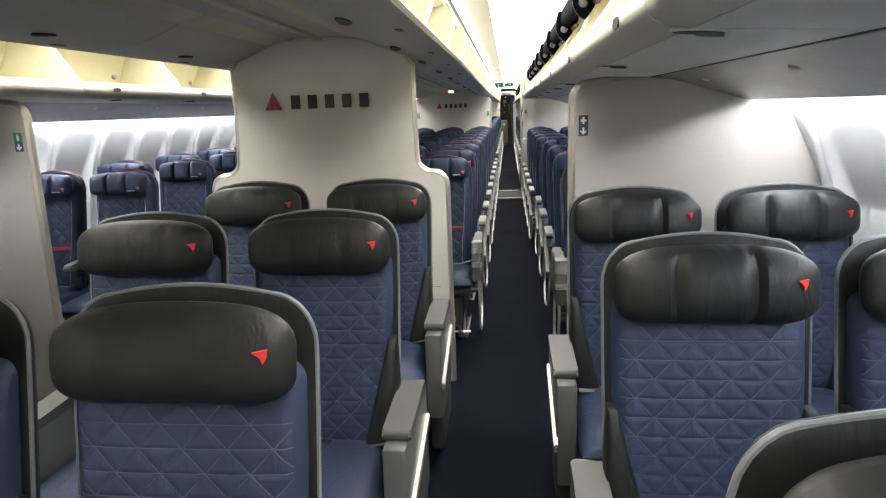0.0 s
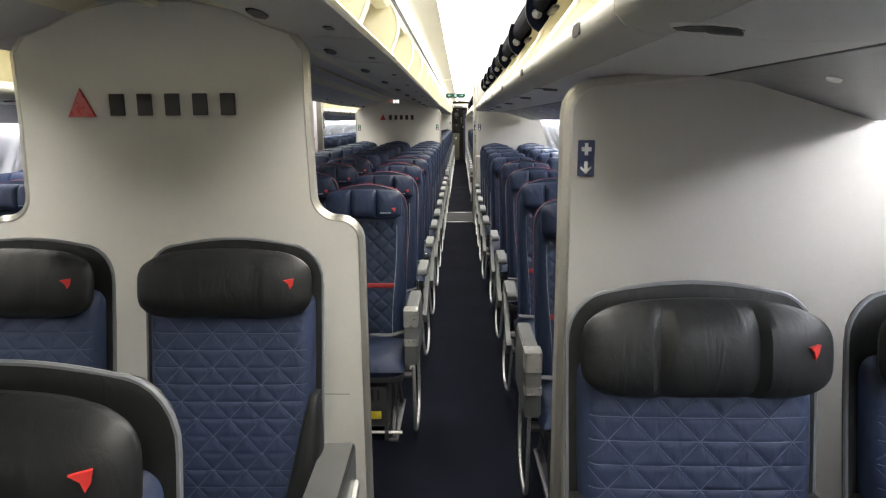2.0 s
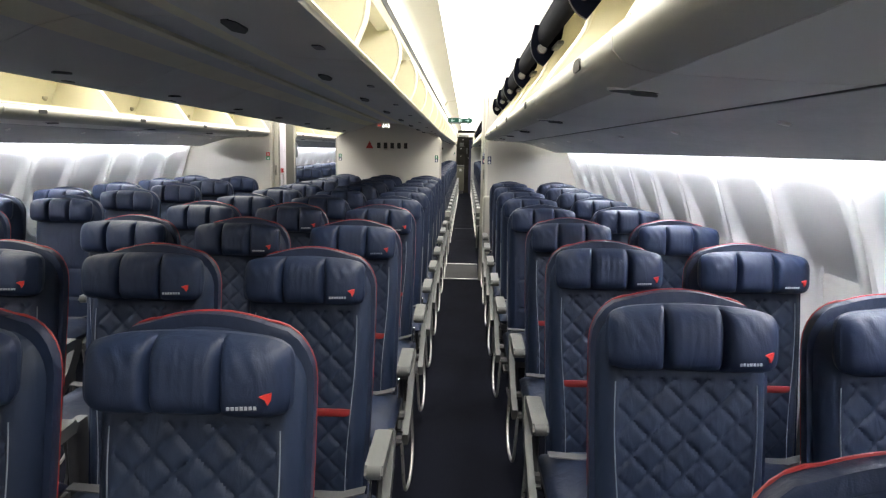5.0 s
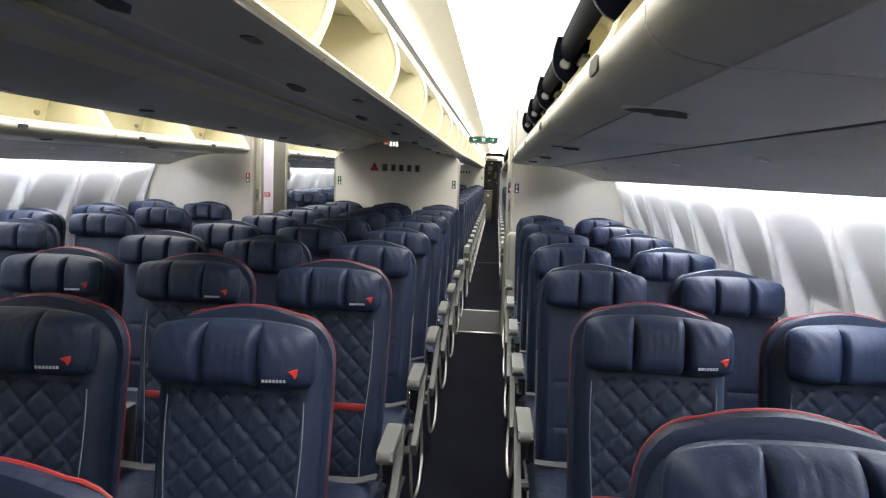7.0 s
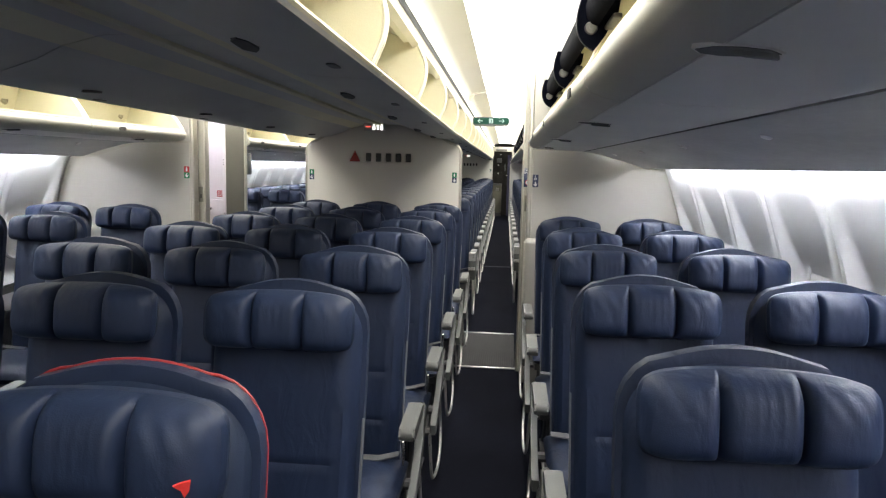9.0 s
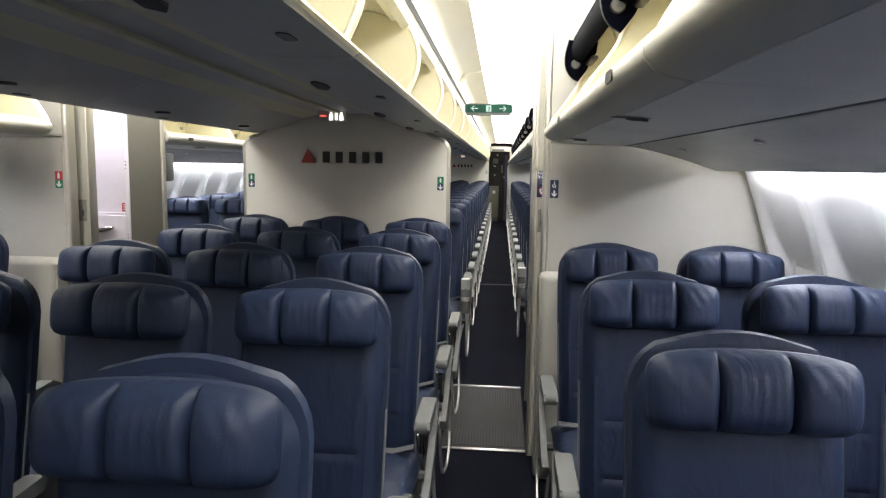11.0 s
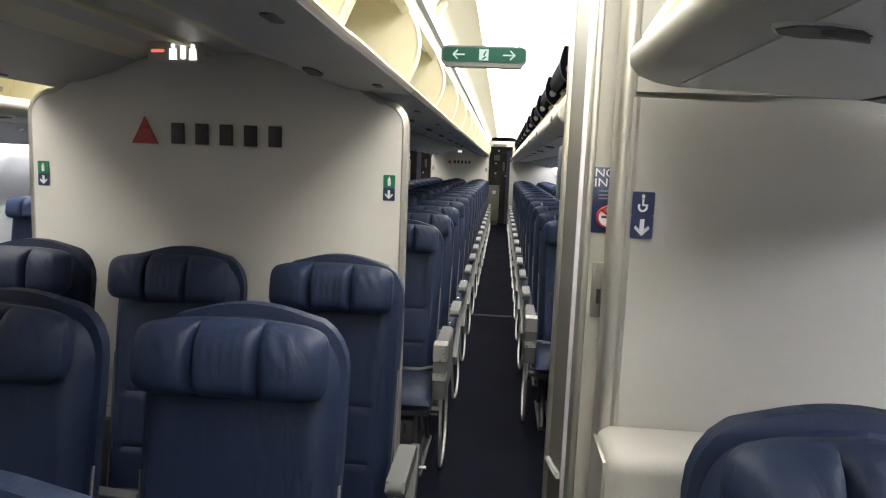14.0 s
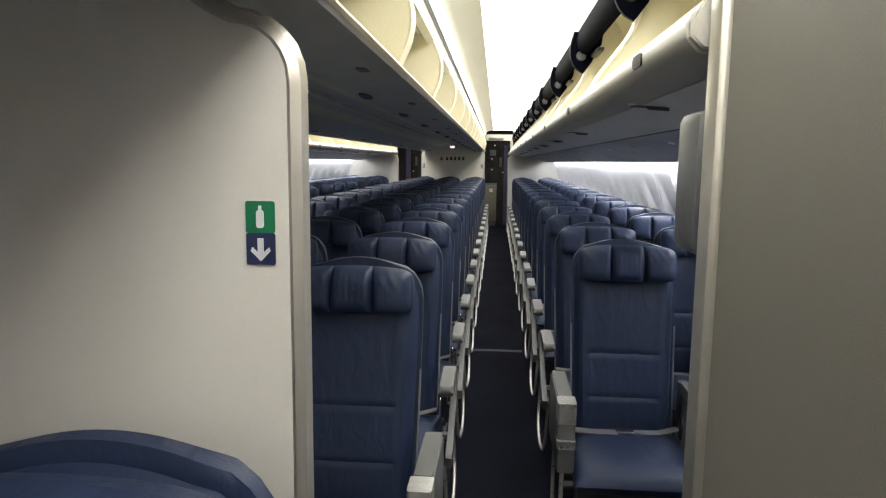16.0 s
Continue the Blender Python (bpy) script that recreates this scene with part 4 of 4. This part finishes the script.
for side in (1, -1):
    side_wall("side_partition", 2.99, 0.282, side, "cream side partition with rounded corner", 1.625)
    side_wall("side_partition", 11.27, 0.268, side, "cream side partition with metal edge", 1.64, 0.04, False)
    side_wall("side_partition", Y1 - 0.6, 0.22, side, "cream side partition with metal edge", 1.64)
sticker("first_aid_sticker", "navy first aid sticker with white cross and arrow", 0.323, 2.988, 1.437, 0.041, 0.088, BLUESTICK, BLUESTICK, "cross")
sticker("oxygen_sticker", "green and navy sticker with white bottle and arrow", mx(0.323), 2.988, 1.437, 0.041, 0.088, GREENSTICK, BLUESTICK, "bottle")
for x in (-0.357, mx(-0.357)):
    sticker("oxygen_sticker", "green and navy sticker with white bottle and arrow", x, 12.278, 1.415, 0.041, 0.088, GREENSTICK, BLUESTICK, "bottle")
    sticker("oxygen_sticker", "green and navy sticker with white bottle and arrow", x, Y1 - 0.602, 1.415, 0.041, 0.088, GREENSTICK, BLUESTICK, "bottle")
sticker("wheelchair_sticker", "navy sticker with white wheelchair and arrow", 0.293, 11.268, 1.423, 0.041, 0.088, BLUESTICK, BLUESTICK, "wheelchair")
sticker("oxygen_sticker", "green and navy sticker with white bottle and arrow", mx(0.293), 11.268, 1.423, 0.041, 0.088, REDSTICK, GREENSTICK, "bottle")

# ---- exit alcoves behind the side partitions ----
for side in (1, -1):
    fx = (lambda x: x) if side > 0 else mx

    def bx(x0, x1, *r, **k):
        a, b = sorted((fx(x0), fx(x1)))
        return box(a, b, *r, **k)
    lav = thing("lavatory_wall", "grey-cream lavatory wall with metal corner post", "lavatory wall")
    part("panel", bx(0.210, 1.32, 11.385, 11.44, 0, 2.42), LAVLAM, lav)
    part("corner_post", bx(0.202, 0.216, 11.38, 11.452, 0, 2.42, bevel=0.005), TRIM, lav, "metal corner post")
    part("edge_post", bx(0.238, 0.268, 11.268, 11.345, 0, 2.42, bevel=0.012, seg=4), TRIM, lav, "rounded metal edge post")
    part("upper_panel", bx(0.268, 1.2, 11.275, 11.30, 1.65, 2.42), SHADELAM, lav)
    hatch = part("hatch", bx(0.224, 0.30, 11.377, 11.385, 1.20, 1.315, bevel=0.002), GREYLAM, lav, "small recessed hatch")
    part("hatch_latch", bx(0.234, 0.242, 11.373, 11.377, 1.23, 1.26), DARK, hatch)
    clo = thing("closet", "tall grey-beige closet beside the aisle", "closet")
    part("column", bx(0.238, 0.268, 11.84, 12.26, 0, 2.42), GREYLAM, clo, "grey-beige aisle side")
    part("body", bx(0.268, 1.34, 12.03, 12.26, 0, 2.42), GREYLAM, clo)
    part("corner_post", bx(0.224, 0.248, 12.225, 12.272, 0, 2.42, bevel=0.008), TRIM, clo, "metal corner post")
    part("edge_strip", bx(0.236, 0.266, 11.826, 11.84, 0, 2.42, bevel=0.003), DOORWALL, clo, "white perforated edge strip")
    part("bumper", tube([(fx(0.232), 11.86, 0.62), (fx(0.229), 12.0, 0.58), (fx(0.232), 12.2, 0.52)], 0.010, 6), BINOUT, clo, "grey bumper strip")
    bm = bmesh.new()
    for z in (1.48, 1.50, 1.52, 1.04, 1.06, 1.08, 0.70, 1.90):
        bx(0.248, 0.254, 11.823, 11.827, z, z + 0.006, bm=bm)
    part("screw", bm, STEEL, clo)
    part("liner", bx(0.268, 1.30, 12.015, 12.03, 0, 2.42), DOORWALL, clo, "white alcove lining")
    part("ledge", bx(0.268, 1.25, 11.975, 12.015, 1.188, 1.203, bevel=0.003), DOORWALL, clo)
    part("jump_seat_back", bx(0.310, 0.85, 11.96, 12.015, 0.55, 1.188, bevel=0.012), DOORWALL, clo, "white folded panel")
    plc = part("placard", bx(0.318, 0.392, 12.011, 12.015, 1.209, 1.262), REDSTICK, clo, "red safety placard")
    bm = bmesh.new()
    for z in (1.219, 1.229, 1.239, 1.249):
        bx(0.345, 0.386, 12.008, 12.011, z, z + 0.004, bm=bm)
    part("print", bm, WHITEPRINT, plc)
    bm = bmesh.new()
    bmesh.ops.create_uvsphere(bm, u_segments=16, v_segments=8, radius=1)
    bmesh.ops.scale(bm, vec=(0.07, 0.03, 0.022), verts=bm.verts)
    part("handle", moved(bm, pose(fx(0.475), 11.945, 1.10, 0, side * 12, 0)), CHROME, clo, "oval metal handle")
    seat_pad = thing("jump_seat_headrest", "dark grey jump seat headrest on the closet wall", "jump seat", "jump seats")
    part("pad", bx(0.218, 0.50, 12.275, 12.37, 1.395, 1.585, bevel=0.015), SHELL, seat_pad)
    lamp = thing("alcove_light", "small bright lamp in the exit alcove ceiling", "alcove light", "alcove lights")
    part("tube", bx(0.36, 0.95, 11.62, 11.80, 2.0, 2.02), DOORLIT, lamp)
    hood = part("hood", bx(0.270, 1.3, 11.46, 12.01, 2.06, 2.10), DOORWALL, lamp)
    door = thing("door_1" if side > 0 else "door_2", "white cabin exit door in its alcove", "door")
    tagged(door, kind="structure")
    line = [(fx(XC + hull(z) - 0.03), z) for z in (0.0, 0.4, 0.75, 1.0, 1.2, 1.4, 1.6, 2.0)]
    part("door_lining", ribbon(line, -0.04 * side, 11.45, 12.01), DOORWALL, door)

for side in (1, -1):
    fx = (lambda x: x) if side > 0 else mx
    a, b = sorted((fx(0.232), fx(1.30)))
    low = thing("low_cabinet", "low cream cabinet between the last seats and the partition", "cabinet", "low cabinets")
    part("body", box(a, b, 11.10, 11.265, 0, 1.02, 0.03, 4), SHADELAM, low)
    part("corner_trim", box(fx(0.231) - 0.004, fx(0.231) + 0.004, 11.12, 11.25, 0.02, 1.0, 0.003), TRIM, low)
tagged(finish("carpet_seam", box(-0.24, 0.20, 16.64, 16.70, 0.0, 0.004), material("worn_carpet", (0.022, 0.024, 0.034), 0.9, vary=0.2, bump=0.5, bump_scale=300), smooth=False), "worn carpet joint across the aisle", "carpet joint", kind="structure")

# no-smoking sign on the lavatory wall
sign = thing("no_smoking_sign", "navy no smoking sign with red and white symbol", "sign", "", pose(0.251, 11.384, 1.443))
sign.scale = (0.66, 1, 0.58)
part("field", box(-0.060, 0.060, -0.002, 0, -0.115, 0.115, 0.0005), BLUESTICK, sign)


def words(text, size, m, mat, parent, name="lettering"):
    cu = bpy.data.curves.new("text", "FONT")
    cu.body, cu.size, cu.extrude = text, size, 0.0005
    ob = new("text", cu)
    me = bpy.data.meshes.new_from_object(ob.evaluated_get(bpy.context.evaluated_depsgraph_get()))
    bpy.data.objects.remove(ob)
    me.transform(m)
    me.materials.append(mat)
    o = new(name, me)
    o.parent = parent
    return o


words("NO S", 0.042, pose(-0.054, -0.0035, 0.082, 90), WHITEPRINT, sign)
words("IN LA", 0.042, pose(-0.054, -0.0035, 0.048, 90), WHITEPRINT, sign)
bm = bmesh.new()
for z, w in ((0.030, 0.07), (0.016, 0.07), (0.004, 0.05)):
    box(-0.038, -0.038 + w, -0.0035, -0.002, z, z + 0.005, bm=bm)
part("print", bm, THREAD, sign)
bm = bmesh.new()
bmesh.ops.create_circle(bm, cap_ends=True, segments=24, radius=0.040)
part("disc", moved(bm, pose(0, -0.003, -0.058, 90)), WHITEPRINT, sign)
ring = tube([(0.038 * math.cos(q * 0.2618), -0.005, -0.058 + 0.038 * math.sin(q * 0.2618)) for q in range(24)], 0.004, 6, True)
join(ring, tube([(-0.026, -0.005, -0.032), (0.026, -0.005, -0.084)], 0.004, 6))
part("ring", ring, REDSTICK, sign, "red ring and slash")
part("cigarette", box(-0.025, 0.02, -0.0045, -0.003, -0.063, -0.054), DARK, sign)

# ---- hanging signs ----


def exit_sign(x, y, z):
    s = thing("exit_sign", "green hanging exit sign with white arrows", "exit sign", "exit signs", pose(x, y, z))
    part("body", prism(rounded(-0.165, 0.165, -0.035, 0.035, 0.02), "y", -0.018, 0.018, 0.004), ARM, s, "grey housing")
    part("face", prism(rounded(-0.158, 0.158, -0.026, 0.028, 0.016), "y", -0.021, -0.018), EXITGREEN, s, "green face")
    for d in (-1, 1):
        bm = box(-0.022, 0.022, -0.023, -0.021, -0.0025, 0.0025)
        bm = join(bm, moved(box(-0.013, 0.013, -0.023, -0.021, -0.0025, 0.0025), pose(d * 0.015, 0, 0.008, 0, d * 45, 0)))
        bm = join(bm, moved(box(-0.013, 0.013, -0.023, -0.021, -0.0025, 0.0025), pose(d * 0.015, 0, -0.008, 0, -d * 45, 0)))
        part("arrow", moved(bm, pose(d * 0.095, 0, 0.001)), EXITWHITE, s, "white arrow")
    part("doorway_symbol", box(-0.018, 0.018, -0.023, -0.021, -0.02, 0.022), EXITWHITE, s, "white exit symbol")
    part("figure", tube([(0.008, -0.024, 0.014), (0.0, -0.024, 0.0), (0.008, -0.024, -0.008), (-0.006, -0.024, -0.016)], 0.003, 5), EXITGREEN, s)
    part("hanger", box(-0.004, 0.004, -0.004, 0.004, 0.035, ZC + 0.02 - z), CEIL, s, "slim white hanger")
    part("base_strip", prism(rounded(-0.150, 0.150, -0.045, -0.033, 0.005), "y", -0.024, 0.018, 0.002), ARM, s, "grey base strip")


exit_sign(-0.065, 12.66, 1.925)
exit_sign(mx(-0.065), 12.66, 1.925)


def lavatory_sign(y):
    s = thing("lavatory_sign", "small lit lavatory sign under the bins", "lit sign", "lavatory signs", pose(XC - 0.035, y, 1.820))
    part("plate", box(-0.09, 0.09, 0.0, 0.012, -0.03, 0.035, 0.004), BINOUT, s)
    part("arrow", box(-0.075, -0.035, -0.003, 0, 0.0, 0.008), LAVRED, s, "red arrow")
    for x in (-0.005, 0.06):
        bm = prism([(-0.012, -0.022), (0.012, -0.022), (0.010, 0.012), (-0.010, 0.012)], "y", -0.003, 0)
        join(bm, prism(rounded(-0.006, 0.006, 0.014, 0.026, 0.005), "y", -0.003, 0))
        part("lit_symbol", moved(bm, pose(x, 0, 0)), LAVLIT, s, "lit white symbol")
    part("lit_symbol", prism(rounded(0.02, 0.036, -0.02, 0.024, 0.005), "y", -0.003, 0), LAVLIT, s)


lavatory_sign(12.08)
lavatory_sign(Y1 - 0.68)

# ---- galley behind the rear partitions ----
CART = material("olive_cart_front", (0.13, 0.125, 0.095), 0.5, vary=0.1)
CURTAIN = material("purple_curtain", (0.030, 0.026, 0.095), 0.85, vary=0.2, sheen=0.2)
for side in (1, -1):
    fx = (lambda x: x) if side > 0 else mx

    def gx(x0, x1, *r, **k):
        a, b = sorted((fx(x0), fx(x1)))
        return box(a, b, *r, **k)
    g = thing("galley_unit", "dark galley cabinet with shelves and lockers", "galley", "galley units")
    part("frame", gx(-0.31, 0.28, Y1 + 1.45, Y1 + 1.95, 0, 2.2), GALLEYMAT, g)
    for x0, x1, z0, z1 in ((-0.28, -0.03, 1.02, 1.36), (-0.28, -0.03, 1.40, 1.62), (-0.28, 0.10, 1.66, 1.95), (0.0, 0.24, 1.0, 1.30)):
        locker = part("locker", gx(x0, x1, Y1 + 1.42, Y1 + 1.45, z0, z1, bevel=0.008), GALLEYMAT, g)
        part("locker_latch", gx((x0 + x1) / 2 - 0.02, (x0 + x1) / 2 + 0.02, Y1 + 1.41, Y1 + 1.42, z1 - 0.05, z1 - 0.025), SILVER, locker)
    part("shelf_box", gx(-0.21, -0.06, Y1 + 1.36, Y1 + 1.42, 1.66, 1.80, bevel=0.01), ARM, g, "pale box on the shelf")
    part("handset", gx(0.03, 0.08, Y1 + 1.38, Y1 + 1.42, 1.40, 1.62, bevel=0.01), ARM, g, "pale handset on its cradle")
    fr = thing("door_frame", "grey metal galley door frame with small header plate", "door frame", "galley door frames")
    for x0, x1 in ((-0.36, -0.30), (0.25, 0.31)):
        part("post", gx(x0, x1, Y1 - 0.5, Y1 - 0.4, 0, 2.1), LAVLAM, fr)
    part("header", gx(-0.30, 0.25, Y1 - 0.5, Y1 - 0.4, 1.97, 2.1), LAVLAM, fr)
    part("plate", gx(-0.22, 0.10, Y1 - 0.51, Y1 - 0.5, 1.975, 2.035, bevel=0.006), ARM, fr, "grey sign plate")
    cart = thing("galley_cart", "olive-grey galley cart with pale top and latch", "galley cart", "galley carts")
    body = part("body", gx(-0.30, -0.03, Y1 + 0.75, Y1 + 1.40, 0.12, 0.96, bevel=0.01), CART, cart)
    part("top", gx(-0.30, -0.03, Y1 + 0.74, Y1 + 1.40, 0.96, 1.00, bevel=0.008), ARM, cart, "pale grey top")
    part("latch", gx(-0.20, -0.12, Y1 + 0.735, Y1 + 0.75, 0.80, 0.88, bevel=0.004), SILVER, body, "bright latch")
    part("plinth", gx(-0.28, -0.05, Y1 + 0.80, Y1 + 1.36, 0.0, 0.12), STEEL, cart)
    cur = thing("curtain", "dark purple curtain bunched beside the galley", "curtain", "galley curtains")
    fold = [(0.13 + 0.011 * k, 0.022 * (k % 2)) for k in range(11)]
    part("drape", prism([(fx(p), Y1 + 0.9 + q) for p, q in fold] + [(fx(p), Y1 + 0.93 + q) for p, q in fold[::-1]], "z", 0.02, 1.9), CURTAIN, cur)

# ---- boxes under the front rows ----
for x, y in ((CENTRE_X[0], COMFORT_C[0]), (CENTRE_X[0], AFT_C[0]), (RIGHT_AFT_X[0], AFT_R[0])):
    eq = thing("equipment_box", "dark vented equipment box with yellow tag under a seat", "equipment box", "equipment boxes", pose(x, y, 0))
    part("case", box(-0.115, 0.13, -0.40, -0.10, 0.06, 0.27, 0.012), STEEL, eq)
    bm = bmesh.new()
    for k in range(7):
        box(-0.10 + k * 0.03, -0.085 + k * 0.03, -0.404, -0.40, 0.20, 0.255, bm=bm)
    part("vents", bm, DARK, eq)
    part("tag", box(0.02, 0.10, -0.404, -0.40, 0.105, 0.145, 0.002), YELLOW, eq, "yellow tag")
    part("tag", box(-0.05, -0.01, -0.404, -0.40, 0.10, 0.13, 0.002), REDSTICK, eq, "red tag")
    part("foot_rail", tube([(-0.12, -0.41, 0.04), (0.20, -0.41, 0.04)], 0.008, 6), SILVER, eq, "silver rail")
    for xx in (-0.115, 0.125):
        part("foot", box(xx - 0.01, xx + 0.01, -0.42, -0.08, 0.0, 0.062, 0.002), STEEL, eq)
